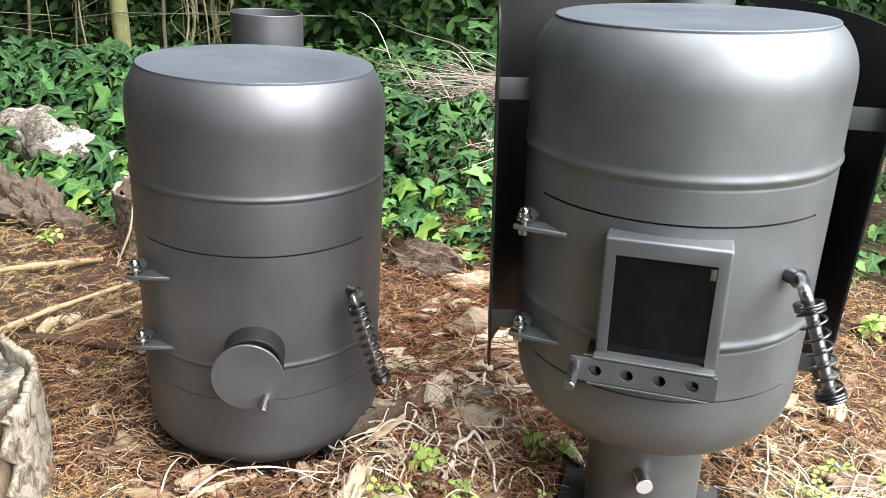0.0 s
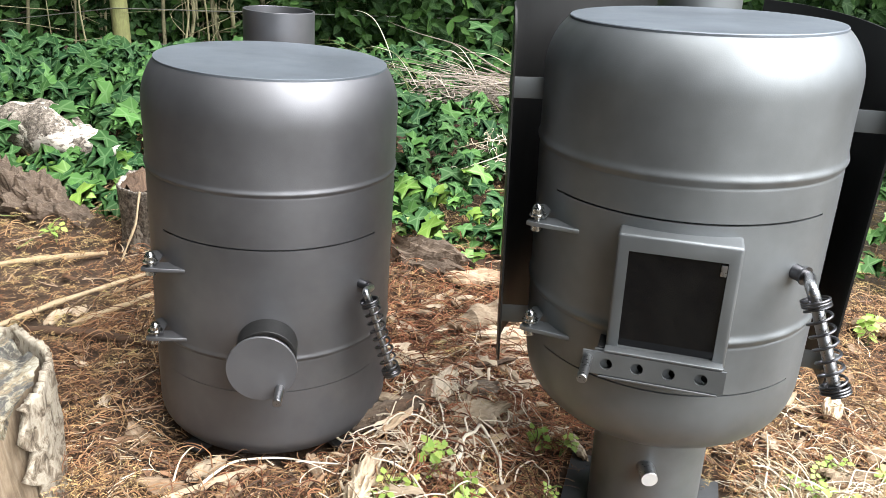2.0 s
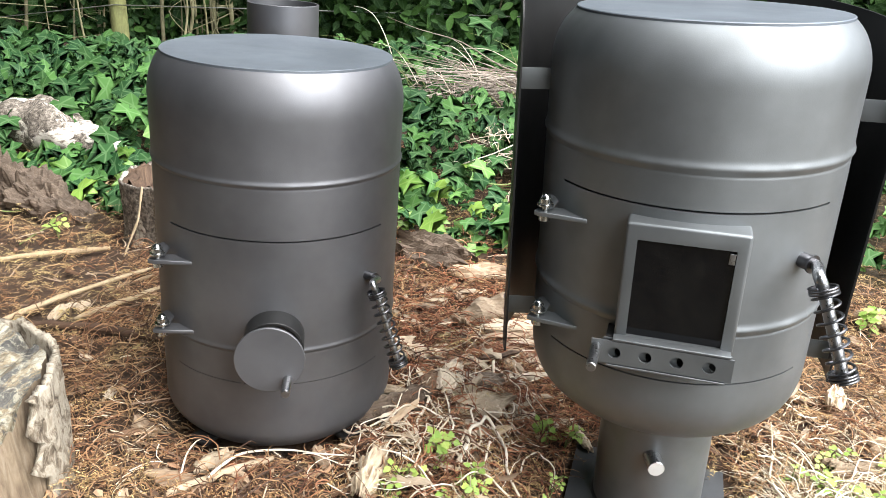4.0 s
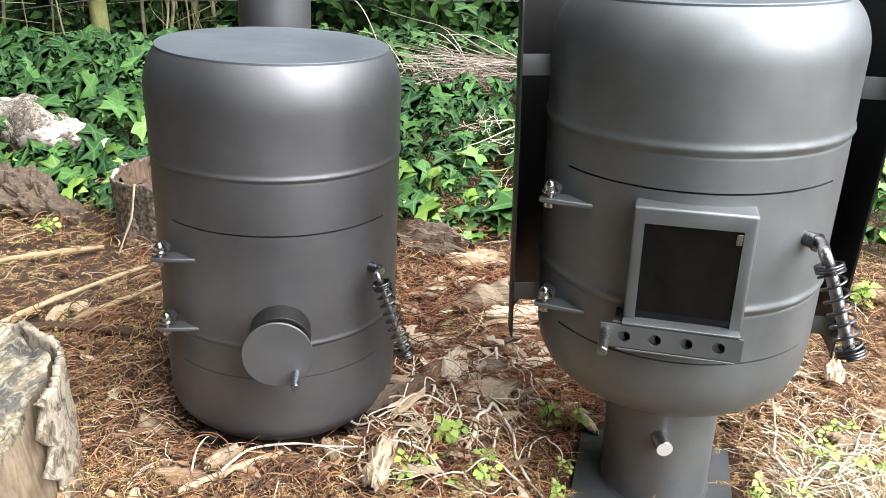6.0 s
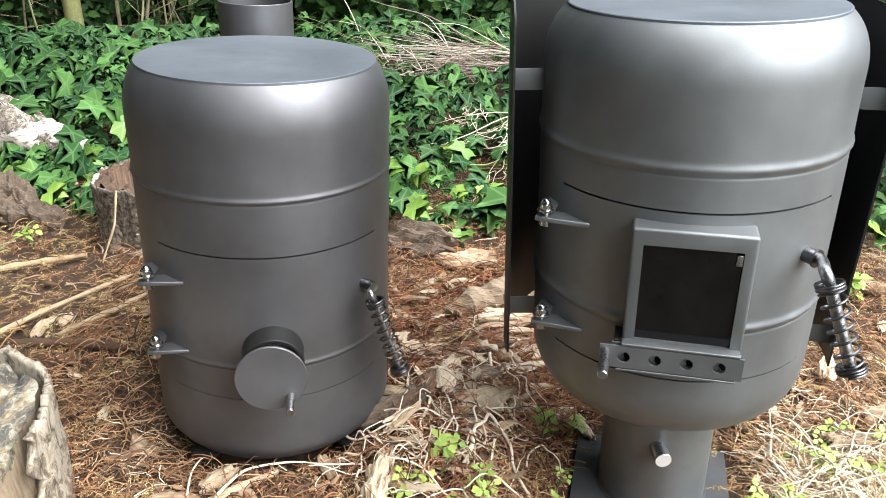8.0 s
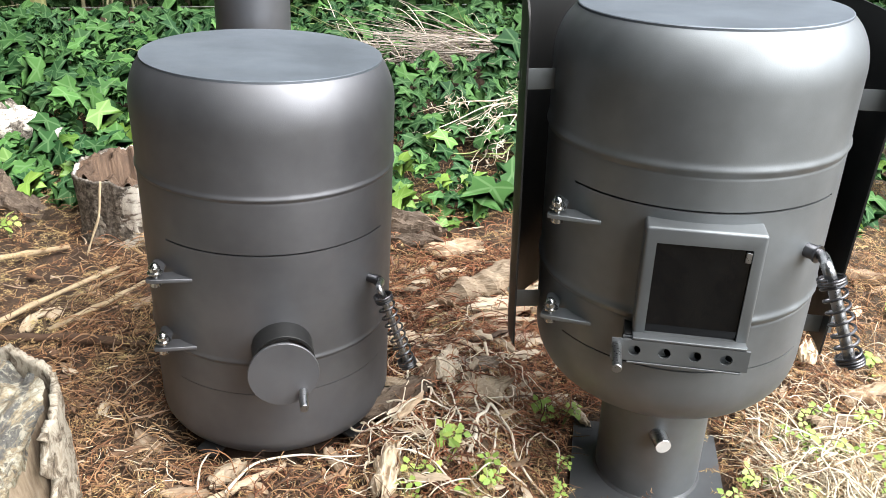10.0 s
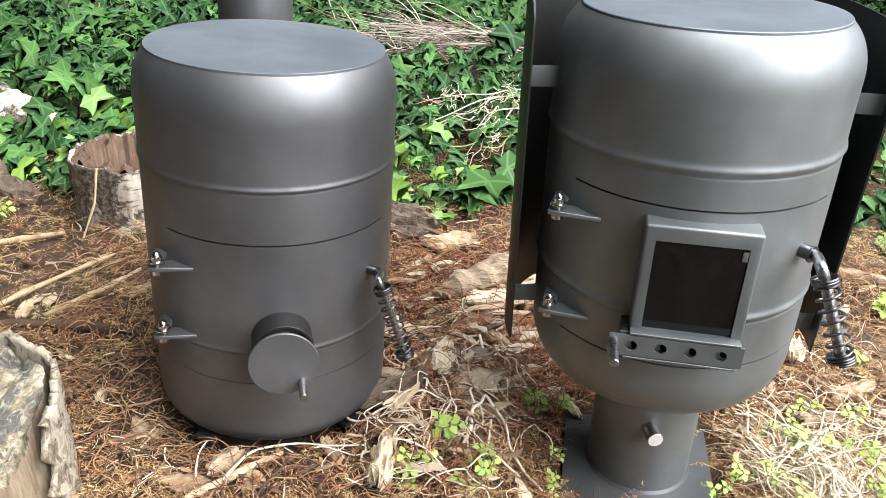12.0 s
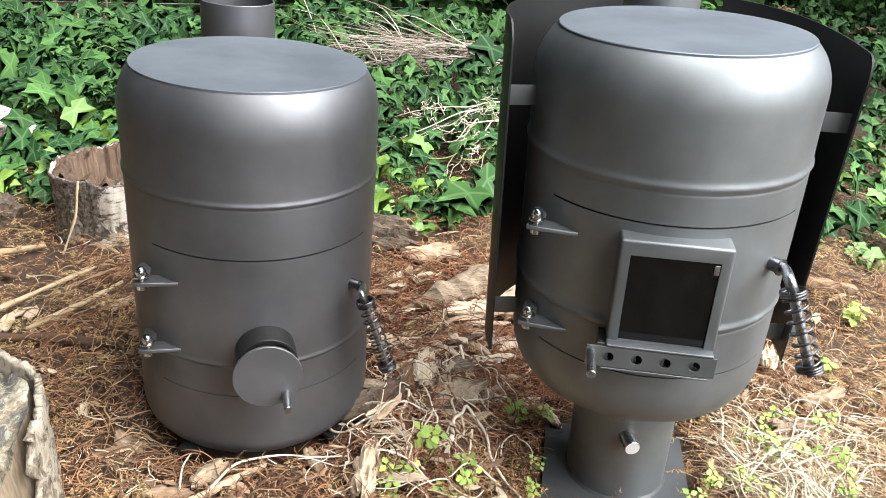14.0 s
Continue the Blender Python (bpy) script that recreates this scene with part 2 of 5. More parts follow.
def stump_top_material():
    """Weathered sawn wood, bleached and mouldy in patches, with checks."""
    n = Nodes("weathered_end_grain")
    p = n.coord("Object")
    patch, fibre = n.noise(n.coord("Object", (1, 0.45, 1)), 27.0, 9.0, 0.74, 0.7), n.noise(n.coord("Object", (1, 0.10, 1)), 130.0, 6.0, 0.75, 0.5)
    col = n.ramp(patch, [(0.36, (0.045, 0.045, 0.045)), (0.44, (0.13, 0.125, 0.11)), (0.49, (0.26, 0.20, 0.12)), (0.54, (0.36, 0.33, 0.25)), (0.61, (0.55, 0.52, 0.42)), (0.68, (0.24, 0.19, 0.11))])
    speck = n.noise(p, 70.0, 6.0, 0.8, 0.6)
    col = n.mix(n.ramp(speck, [(0.52, 0.0), (0.60, 0.7)]), col, (0.48, 0.45, 0.35))
    col = n.mix(n.ramp(speck, [(0.36, 0.8), (0.45, 0.0)]), col, (0.05, 0.045, 0.04))
    col = n.mix(n.ramp(fibre, [(0.34, 0.85), (0.50, 0.0)]), col, (0.055, 0.045, 0.035))
    n.put("Base Color", col)
    n.put("Roughness", 0.9)
    n.bump(n.mix(0.5, n.mix(0.5, patch, speck), fibre), 1.0, 0.007)
    return n.m


def glass_material():
    n = Nodes("black_stove_glass")
    blotch = n.noise(n.coord("Object", (1, 1, 1)), 26.0, 3.0, 0.5, 0.8)
    # opaque near-black colour stands in for the unlit firebox behind the pane
    n.put("Base Color", n.ramp(blotch, [(0.35, (0.002, 0.002, 0.003)), (0.75, (0.007, 0.007, 0.007))]))
    n.put("Roughness", n.ramp(blotch, [(0.4, 0.015), (0.8, 0.05)]))
    n.put("IOR", 1.5)
    return n.m


def pale_bark_material():
    """Bleached, flaking bark with dark splits."""
    n = Nodes("pale_flaking_bark")
    p = n.coord("Object", (1, 1, 0.7))
    f, g = n.noise(p, 60.0, 8.0, 0.7, 0.8), n.noise(p, 200.0, 5.0, 0.7)
    col = n.ramp(f, [(0.36, (0.06, 0.045, 0.03)), (0.44, (0.22, 0.18, 0.13)), (0.54, (0.52, 0.47, 0.38)), (0.68, (0.32, 0.27, 0.20))])
    n.put("Base Color", n.mix(n.math("MULTIPLY", g, 0.35), col, (0.25, 0.19, 0.13)))
    n.put("Roughness", 0.9)
    n.bump(n.mix(0.4, f, g), 1.0, 0.006)
    return n.m


M_WHITE_BIRCH = birch_material("white_birch_bark", 0.50)
M_PALEBARK = pale_bark_material()
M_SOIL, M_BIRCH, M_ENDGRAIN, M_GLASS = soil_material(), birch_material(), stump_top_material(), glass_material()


# ---- mesh helpers ----
def mesh_object(name, verts, faces, mat, parent=None, smooth=True, label="", uvs=None):
    me = bpy.data.meshes.new(name)
    me.from_pydata([tuple(v) for v in verts], [], faces)
    me.materials.append(mat)
    if smooth:
        me.polygons.foreach_set("use_smooth", [True] * len(me.polygons))
    if uvs is not None:
        layer = me.uv_layers.new(name="leaf")
        idx = np.empty(len(me.loops), dtype=np.int32)
        me.loops.foreach_get("vertex_index", idx)
        layer.data.foreach_set("uv", np.asarray(uvs, dtype=np.float32)[idx].ravel())
    me.update()
    ob = new(name, me)
    if parent is not None:
        ob.parent = parent
    if label:
        ob["label"] = label
    return ob


def part(name, bm, mat, parent, label="", smooth=True):
    """One bmesh as one mesh object under a thing or a part."""
    bmesh.ops.recalc_face_normals(bm, faces=bm.faces)
    me = bpy.data.meshes.new(name)
    bm.to_mesh(me)
    bm.free()
    me.materials.append(mat)
    if smooth:
        me.polygons.foreach_set("use_smooth", [True] * len(me.polygons))
        me.set_sharp_from_angle(angle=radians(38))
    ob = new(name, me)
    if parent is not None:
        ob.parent = parent
    if label:
        ob["label"] = label
    return ob


def box_bm(size, m=Matrix.Identity(4), bevel=0.0, seg=2):
    bm = bmesh.new()
    bmesh.ops.create_cube(bm, size=1.0)
    bmesh.ops.scale(bm, vec=size, verts=bm.verts)
    if bevel:
        bmesh.ops.bevel(bm, geom=bm.edges[:], offset=bevel, segments=seg, profile=0.6, affect="EDGES")
    bmesh.ops.transform(bm, matrix=m, verts=bm.verts)
    return bm


def join_bm(*bms):
    out = bms[0]
    for b in bms[1:]:
        me = bpy.data.meshes.new("tmp")
        b.to_mesh(me)
        out.from_mesh(me)
        b.free()
        bpy.data.meshes.remove(me)
    return out


def lathe_bm(profile, seg=48, close=False):
    """A body turned about z from (radius, z) pairs; radius 0 closes the end."""
    bm = bmesh.new()
    rings = []
    for r, z in profile:
        if r < 1e-6:
            rings.append([bm.verts.new((0, 0, z))])
        else:
            rings.append([bm.verts.new((r * math.sin(2 * math.pi * k / seg), -r * math.cos(2 * math.pi * k / seg), z)) for k in range(seg)])
    pairs = list(zip(rings, rings[1:])) + ([(rings[-1], rings[0])] if close else [])
    for a, b in pairs:
        for k in range(seg):
            j = (k + 1) % seg
            if len(a) == 1 and len(b) == 1:
                continue
            if len(a) == 1:
                bm.faces.new((a[0], b[k], b[j]))
            elif len(b) == 1:
                bm.faces.new((a[k], a[j], b[0]))
            else:
                bm.faces.new((a[k], a[j], b[j], b[k]))
    return bm


def moved(bm, m):
    bmesh.ops.transform(bm, matrix=m, verts=bm.verts)
    return bm


def sweep(points, radii, sides=6, base=0, cap=True):
    """Vertices and faces of a tube along points."""
    pts = [Vector(p) for p in points]
    verts, faces = [], []
    side = None
    for i, p in enumerate(pts):
        t = (pts[min(i + 1, len(pts) - 1)] - pts[max(i - 1, 0)])
        t = t.normalized() if t.length > 1e-9 else Vector((0, 0, 1))
        if side is None:
            side = t.cross(Vector((0.31, 0.17, 0.93))).normalized()
        side = (side - t * side.dot(t)).normalized()
        up = t.cross(side)
        r = radii[i] if hasattr(radii, "__len__") else radii
        for k in range(sides):
            a = 2 * math.pi * k / sides
            verts.append(p + (side * math.cos(a) + up * math.sin(a)) * r)
    for i in range(len(pts) - 1):
        for k in range(sides):
            j = (k + 1) % sides
            faces.append((base + i * sides + k, base + i * sides + j, base + (i + 1) * sides + j, base + (i + 1) * sides + k))
    if cap:
        faces.append(tuple(base + k for k in reversed(range(sides))))
        faces.append(tuple(base + (len(pts) - 1) * sides + k for k in range(sides)))
    return verts, faces


def sweep_bm(points, radii, sides=12):
    verts, faces = sweep(points, radii, sides)
    bm = bmesh.new()
    vs = [bm.verts.new(v) for v in verts]
    for f in faces:
        bm.faces.new([vs[i] for i in f])
    return bm


def smooth_curve(points, steps=6):
    """A Catmull-Rom curve through points."""
    P = [Vector(p) for p in points]
    P = [P[0] * 2 - P[1]] + P + [P[-1] * 2 - P[-2]]
    out = []
    for i in range(1, len(P) - 2):
        a, b, c, e = P[i - 1], P[i], P[i + 1], P[i + 2]
        for s in range(steps):
            t = s / steps
            out.append(0.5 * ((2 * b) + (c - a) * t + (2 * a - 5 * b + 4 * c - e) * t * t + (3 * b - a - 3 * c + e) * t ** 3))
    out.append(P[-2])
    return out


def smoothstep(a, b, x):
    t = min(1.0, max(0.0, (x - a) / (b - a)))
    return t * t * (3 - 2 * t)


def fbm(x, y, s, seed=0.0):
    return noise.fractal(Vector((x * s + seed, y * s - seed, seed * 1.7)), 1.0, 2.0, 4)


# ---- ground ----
def ground_z(x, y):
    z = -0.045 * smoothstep(-0.02, 0.2, x) * (1 - smoothstep(0.95, 1.5, y))
    z += 0.11 * smoothstep(1.6, 2.6, y) + 0.12 * smoothstep(2.7, 4.5, y)
    far = smoothstep(3.0, 8.0, math.hypot(x, y - 1))
    z += 0.012 * fbm(x, y, 4.0, 1.3) + 0.006 * fbm(x, y, 17.0, 4.1) * (1 - far) + 0.25 * far * fbm(x, y, 0.25, 7.7)
    z -= 0.030 * (1 - smoothstep(0.13, 0.20, math.hypot(x + 0.252, y - 0.968)))
    flat = 1 - smoothstep(0.14, 0.24, math.hypot(x - 0.265, y - 0.825))
    z = z * (1 - flat) - 0.050 * flat
    return z


def graded(a, b, step, far, growth=1.25):
    mid = list(np.arange(a, b, step))
    lo, hi, s = [], [], step
    x0, x1 = a, mid[-1]
    while x1 < far:
        s *= growth
        x0, x1 = x0 - s, x1 + s
        lo.append(x0)
        hi.append(x1)
    return lo[::-1] + mid + hi


gx, gy = graded(-1.5, 1.6, 0.016, 60), graded(0.3, 2.6, 0.016, 60)
verts = [(x, y, ground_z(x, y)) for y in gy for x in gx]
nx = len(gx)
faces = [(j * nx + i, j * nx + i + 1, (j + 1) * nx + i + 1, (j + 1) * nx + i) for j in range(len(gy) - 1) for i in range(nx - 1)]
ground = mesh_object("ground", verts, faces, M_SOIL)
tagged(ground, "brown woodland soil under a mat of dead needles", "ground", kind="structure")


# ---- the two stoves ----
R_BODY = 0.16
SEG = 240


def on_axis(x, y, tx, ty):
    """The pose of a stove that stands at (x, y) and leans by the slopes tx, ty."""
    z = Vector((tx, ty, 1)).normalized()
    xx = Vector((0, 1, 0)).cross(z).normalized()
    yy = z.cross(xx)
    m = Matrix((xx, yy, z)).transposed().to_4x4()
    return Matrix.Translation((x, y, 0)) @ m


def ring_bump(z, at, wide):
    """The raised welded joint of a gas bottle: a soft swell above, a crest, a sharp fall below."""
    u = (z - at) / wide
    if u > 0:
        return 0.0030 * math.exp(-(u / 0.0052) ** 2) + 0.0006 * math.exp(-(u / 0.02) ** 2)
    return 0.0036 * math.exp(-(u / 0.0042) ** 2) - 0.0009 * math.exp(-((u + 0.0075) / 0.0014) ** 2)


def body_profile(top, rim, shoulder, low, floor_z, full, rings):
    """(radius, z) from the top rim down to the bottom of the bottle."""
    a = 0.05
    th = math.acos(1 - (R_BODY - rim) / a)
    b = (top - shoulder) / math.sin(th)
    prof = [(R_BODY - a + a * math.cos(th * (1 - k / 12)), shoulder + b * math.sin(th * (1 - k / 12))) for k in range(13)]
    zs = set(np.round(np.arange(low, shoulder, 0.008), 5))
    for r in rings:
        zs |= set(np.round(r + np.arange(-0.012, 0.014, 0.001), 5))
    prof += [(R_BODY, z) for z in sorted(zs, reverse=True) if low <= z < shoulder - 0.002]
    # the dished end: a full knuckle that flattens to a shallow base
    prof += [(max(0.012, R_BODY * math.cos(math.pi / 2 * k / 22) ** (2 / full)), low - (low - floor_z) * math.sin(math.pi / 2 * k / 22) ** (2 / full)) for k in range(23)]
    return prof


def make_body(stove, prof, rings, door, hole=None, low_gap=0.0011, amp=(1.0, 1.0), mat=M_STOVE):
    """The bottle's shell and its curved door, cut out of it between two heights and angles."""
    a0, a1, z0, z1 = door
    gap = 0.0011
    gl = low_gap
    out = sorted({round(z, 5) for _, z in prof} | {z0 - gl, z0 + gl, z1 - gap, z1 + gap}, reverse=True)
    pz, pr = [z for _, z in prof][::-1], [r for r, _ in prof][::-1]
    rows = [(float(np.interp(z, pz, pr)), z) for z in out if z > prof[-1][1] + 1e-4] + [prof[-1], (0.0, prof[-1][1])]

    def radius(r, z, ang):
        w = 1 + 0.25 * noise.noise(Vector((math.sin(ang) * 9, math.cos(ang) * 9, z * 40))) + 0.15 * noise.noise(Vector((math.sin(ang) * 40, math.cos(ang) * 40, z * 90)))
        return r + sum(ring_bump(z, q, 0.6 if mat is M_CHARCOAL else 0.9) * k for q, k in zip(rings, amp)) * w + 0.0005 * noise.noise(Vector((math.sin(ang) * 2.2, math.cos(ang) * 2.2, z * 9)))

    def grid(rows, k0, k1, keep, wall):
        bm = bmesh.new()
        n = k1 - k0
        closed = n == SEG
        vs = {}
        for i, (r, z) in enumerate(rows):
            for k in range(k0, k1 + (0 if closed else 1)):
                ang = 2 * math.pi * k / SEG
                rr = radius(r, z, ang) if r > 0.02 else r
                vs[i, k] = bm.verts.new((rr * math.sin(ang), -rr * math.cos(ang), z))
        for i in range(len(rows) - 1):
            zm = (rows[i][1] + rows[i + 1][1]) / 2
            for k in range(k0, k1):
                j = k0 if closed and k + 1 == k1 else k + 1
                if keep((k + 0.5) * 360 / SEG, zm):
                    bm.faces.new((vs[i, k], vs[i + 1, k], vs[i + 1, j], vs[i, j]))
        bmesh.ops.remove_doubles(bm, verts=bm.verts, dist=1e-6)
        bmesh.ops.delete(bm, geom=[v for v in bm.verts if not v.link_faces], context="VERTS")
        rim = [e for e in bm.edges if e.is_boundary]
        ext = bmesh.ops.extrude_edge_only(bm, edges=rim)["geom"]
        for v in [g for g in ext if isinstance(g, bmesh.types.BMVert)]:
            q = math.hypot(v.co.x, v.co.y)
            v.co.x, v.co.y = v.co.x * (q - wall) / q, v.co.y * (q - wall) / q
        return bm

    def ang(d):
        return (d + 180) % 360 - 180

    shell = grid(rows, 0, SEG, lambda d, z: not (a0 < ang(d) < a1 and z0 - gl < z < z1 + gap), 0.004)
    part("body", shell, mat, stove)
    drows = [rz for rz in rows if z0 + gl - 1e-6 <= rz[1] <= z1 - gap + 1e-6]
    k0, k1 = round(a0 * SEG / 360), round(a1 * SEG / 360)
    leaf = grid(drows, k0, k1, lambda d, z: hole is None or not (hole[0] < ang(d) < hole[1] and hole[2] < z < hole[3]), 0.004)
    return part("door", leaf, mat, stove)


def polar(r, deg, z):
    return Vector((r * math.sin(radians(deg)), -r * math.cos(radians(deg)), z))


def hinge(stove, door, mat, deg, z, end_deg):
    """A hinge of two pointed lugs, one welded to the body and one to the door, on a bolt with a domed nut."""
    at = polar(0.1815, deg, z)
    tip = polar(0.1585, end_deg, z)
    root = polar(0.157, deg + 3, z)
    bm = bmesh.new()
    away = (tip - at).normalized()
    out = Vector((at.x, at.y, 0)).normalized()
    pts = [at - away * 0.010, at + out * 0.009 - away * 0.004, at + out * 0.010 + away * 0.004, tip + out * 0.0025, tip, (tip + root) / 2 - out * 0.004, root - out * 0.003, at - out * 0.018 - away * 0.006]
    lo = [bm.verts.new(p + Vector((0, 0, -0.0025))) for p in pts]
    hi = [bm.verts.new(p + Vector((0, 0, 0.0025))) for p in pts]
    bm.faces.new(hi), bm.faces.new(lo[::-1])
    for i in range(len(pts)):
        j = (i + 1) % len(pts)
        bm.faces.new((lo[i], lo[j], hi[j], hi[i]))
    bmesh.ops.bevel(bm, geom=bm.edges[:], offset=0.0006, segments=1, affect="EDGES")
    lug = part("hinge_lug", bm, mat, stove, "pointed black steel hinge lug")
    back = polar(0.158, deg - 9, z)
    bm = join_bm(sweep_bm([back + Vector((0, 0, 0.0065)), at + Vector((0, 0, 0.0062))], [0.0085, 0.0085], 8))
    bmesh.ops.scale(bm, vec=(1, 1, 0.3), space=Matrix.Translation((0, 0, -z - 0.0063)), verts=bm.verts)
    part("body_lug", bm, mat, lug)
    bolt = lathe_bm([(0.0, 0.0215), (0.003, 0.0208), (0.0048, 0.0188), (0.0055, 0.0160), (0.0066, 0.0158), (0.0066, 0.0100), (0.0090, 0.0098), (0.0090, 0.0082), (0.0036, 0.0080),
                     (0.0036, -0.0028), (0.0064, -0.0030), (0.0064, -0.0082), (0.0, -0.0086)], 12)
    part("bolt", moved(bolt, Matrix.Translation(at)), M_BOLT, lug, "bright zinc-plated bolt and nut")


def spring_handle(stove, boss, out_dir, top, bottom, bar_r, coil_r, turns, wire):
    """A bent steel bar on a round boss, with a coil spring over it as a cool grip."""
    o = Vector(out_dir).normalized()
    boss, top, bottom = Vector(boss), Vector(top), Vector(bottom)
    turn = o.to_track_quat("Z", "Y").to_matrix().to_4x4()
    k = bar_r / 0.0068
    collar = lathe_bm([(0.0, -0.012), (0.0092 * k, -0.012), (0.0092 * k, 0.008), (0.0084 * k, 0.009), (0.0084 * k, 0.0095), (0.0112 * k, 0.0100), (0.0112 * k, 0.0120), (0.0, 0.0122)], 24)
    handle = part("handle", moved(collar, Matrix.Translation(boss) @ turn), M_SPRING, stove, "dark collar with a bent bar and coil spring grip")
    ax = (bottom - top).normalized()
    elbow = [boss + o * 0.006, boss + o * 0.016, top - ax * 0.010 - o * 0.0015, top + ax * 0.004, top + ax * 0.03, bottom + ax * 0.002]
    part("bar", sweep_bm(smooth_curve(elbow, 8), bar_r, 16), M_BAR, handle, "bright bent steel bar")
    length = (bottom - top).length
    side = ax.orthogonal().normalized()
    up = ax.cross(side)
    pts = []
    close_top, close_low, pitch = 3.0, 3.0, wire * 2.05
    total = close_top + turns + close_low
    open_len = length - (close_top + close_low) * pitch
    n = int(total * 22)
    for i in range(n + 1):
        w = total * i / n
        if w < close_top:
            h = w * pitch
        elif w < close_top + turns:
            h = close_top * pitch + (w - close_top) / turns * open_len
        else:
            h = close_top * pitch + open_len + (w - close_top - turns) * pitch
        c = coil_r * (1.08 if w < close_top or w > close_top + turns else 1.0)
        pts.append(top + ax * h + (side * math.cos(2 * math.pi * w) + up * math.sin(2 * math.pi * w)) * c)
    part("spring", sweep_bm(pts, wire, 7), M_SPRING, handle, "dark coil spring grip")
    return handle


def pipe_bm(r, z0, z1, wall=0.003, seg=72):
    return lathe_bm([(r, z0), (r, z1 - 0.0006), (r - 0.0006, z1), (r - wall + 0.0006, z1), (r - wall, z1 - 0.0006), (r - wall, z0)], seg, close=True)


# the stove without legs, its round air inlet closed by a disc
S1 = on_axis(-0.2520, 0.9681, 0.0279, -0.0025)
stove_a = new("wood_stove")
tagged(stove_a, "charcoal-painted gas-bottle wood stove sitting low in needle litter", "stove", "gas-bottle stoves")
TOP1 = 0.503
prof = body_profile(TOP1 - 0.003, 0.1432, 0.447, 0.034, -0.036, 1.85, (0.375, 0.1590))
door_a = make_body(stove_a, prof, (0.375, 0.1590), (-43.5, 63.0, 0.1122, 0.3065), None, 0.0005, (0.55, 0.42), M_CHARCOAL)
part("top_plate", lathe_bm([(0.0, TOP1), (0.1427, TOP1), (0.1430, TOP1 - 0.0003), (0.1430, TOP1 - 0.006), (0.0, TOP1 - 0.006)], 160), M_PLATE, stove_a, "flat grey steel top plate")
hinge(stove_a, door_a, M_CHARCOAL, -42.0, 0.2635, -29.5)
hinge(stove_a, door_a, M_CHARCOAL, -42.0, 0.1685, -30.5)
spring_handle(stove_a, polar(0.163, 53.5, 0.2445), polar(1, 53.5, 0.0), (0.1445, -0.140, 0.2445), (0.1785, -0.150, 0.148), 0.0044, 0.0100, 8.0, 0.0013)
inlet = part("air_inlet", moved(pipe_bm(0.0365, -0.03, 0.034, 0.004, 64), Matrix.Translation(polar(0.158, 8.5, 0.181)) @ pose(0, 0, 0, 90, 0, 8.5)), M_BLACK, stove_a, "short black steel air inlet pipe")
disc_m = Matrix.Translation(polar(0.219, 7.9, 0.1840)) @ pose(0, 0, 0, 86, 0, 6.0)
disc = part("draught_disc", moved(lathe_bm([(0.0, -0.002), (0.0400, -0.002), (0.0408, -0.0012), (0.0408, 0.0012), (0.0400, 0.002), (0.0, 0.002)], 72), disc_m), M_CHARCOAL, inlet, "flat round grey draught disc")
part("screw", moved(lathe_bm([(0.0, -0.06), (0.004, -0.06), (0.004, 0.0), (0.0, 0.0)], 12), disc_m), M_BAR, inlet)
part("knob_pin", moved(lathe_bm([(0.0055, 0.0), (0.0050, 0.003), (0.0050, 0.036), (0.0044, 0.0368), (0.0, 0.0370)], 20), disc_m @ Matrix.Translation((0.0210, -0.0245, 0.0))), M_BAR, inlet, "bare steel knob pin")
flue_a = part("flue", moved(pipe_bm(0.0530, 0.28, 0.540), Matrix.Translation((-0.036, 0.213, 0))), M_CHARCOAL, stove_a, "open-topped grey flue stub")
part("flue_joint", moved(lathe_bm([(0.050, -0.02), (0.050, 0.085), (0.0, 0.085), (0.0, -0.02)], 48), Matrix.Translation((-0.03, 0.14, 0.32)) @ pose(0, 0, 0, -90, 0, 0)), M_CHARCOAL, flue_a)
for deg in (-31.0, 48.0, 128.0, -128.0):
    c = polar(0.146, deg, 0.0)
    foot = part("foot", box_bm((0.030, 0.034, 0.005), Matrix.Translation((c.x, c.y, 0.004)) @ pose(0, 0, 0, 0, 0, deg), 0.001), M_BLACK, stove_a, "small black steel foot")
    part("foot_stem", box_bm((0.006, 0.024, 0.036), Matrix.Translation(polar(0.122, deg, 0.018)) @ pose(0, 0, 0, 0, 0, deg), 0.001), M_BLACK, foot)
stove_a.matrix_world = S1

# the stove on a pedestal, with a glazed door and a heat shield
S2 = on_axis(0.2607, 0.8151, -0.0284, -0.0045)
stove_b = new("wood_stove")
tagged(stove_b, "graphite-painted gas-bottle stove with glass door, heat shield and pedestal", "stove", "gas-bottle stoves")
TOP2 = 0.590
prof = body_profile(TOP2 - 0.003, 0.1378, 0.535, 0.2110, 0.1180, 2.5, (0.462, 0.2955))
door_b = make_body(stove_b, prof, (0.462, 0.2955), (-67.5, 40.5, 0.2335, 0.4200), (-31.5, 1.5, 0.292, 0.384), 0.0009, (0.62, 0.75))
part("top_plate", lathe_bm([(0.0, TOP2), (0.1366, TOP2), (0.1375, TOP2 - 0.0008), (0.1375, TOP2 - 0.006), (0.0, TOP2 - 0.006)], 160), M_PLATE, stove_b, "flat grey steel top plate")
hinge(stove_b, door_b, M_STOVE, -67.0, 0.3865, -52.5)
hinge(stove_b, door_b, M_STOVE, -67.0, 0.2625, -52.5)
spring_handle(stove_b, polar(0.1615, 30.0, 0.3660), polar(1, 27.0, 0.0), (0.0828, -0.182, 0.3575), (0.1066, -0.2125, 0.2735), 0.0058, 0.0116, 6.0, 0.0014)
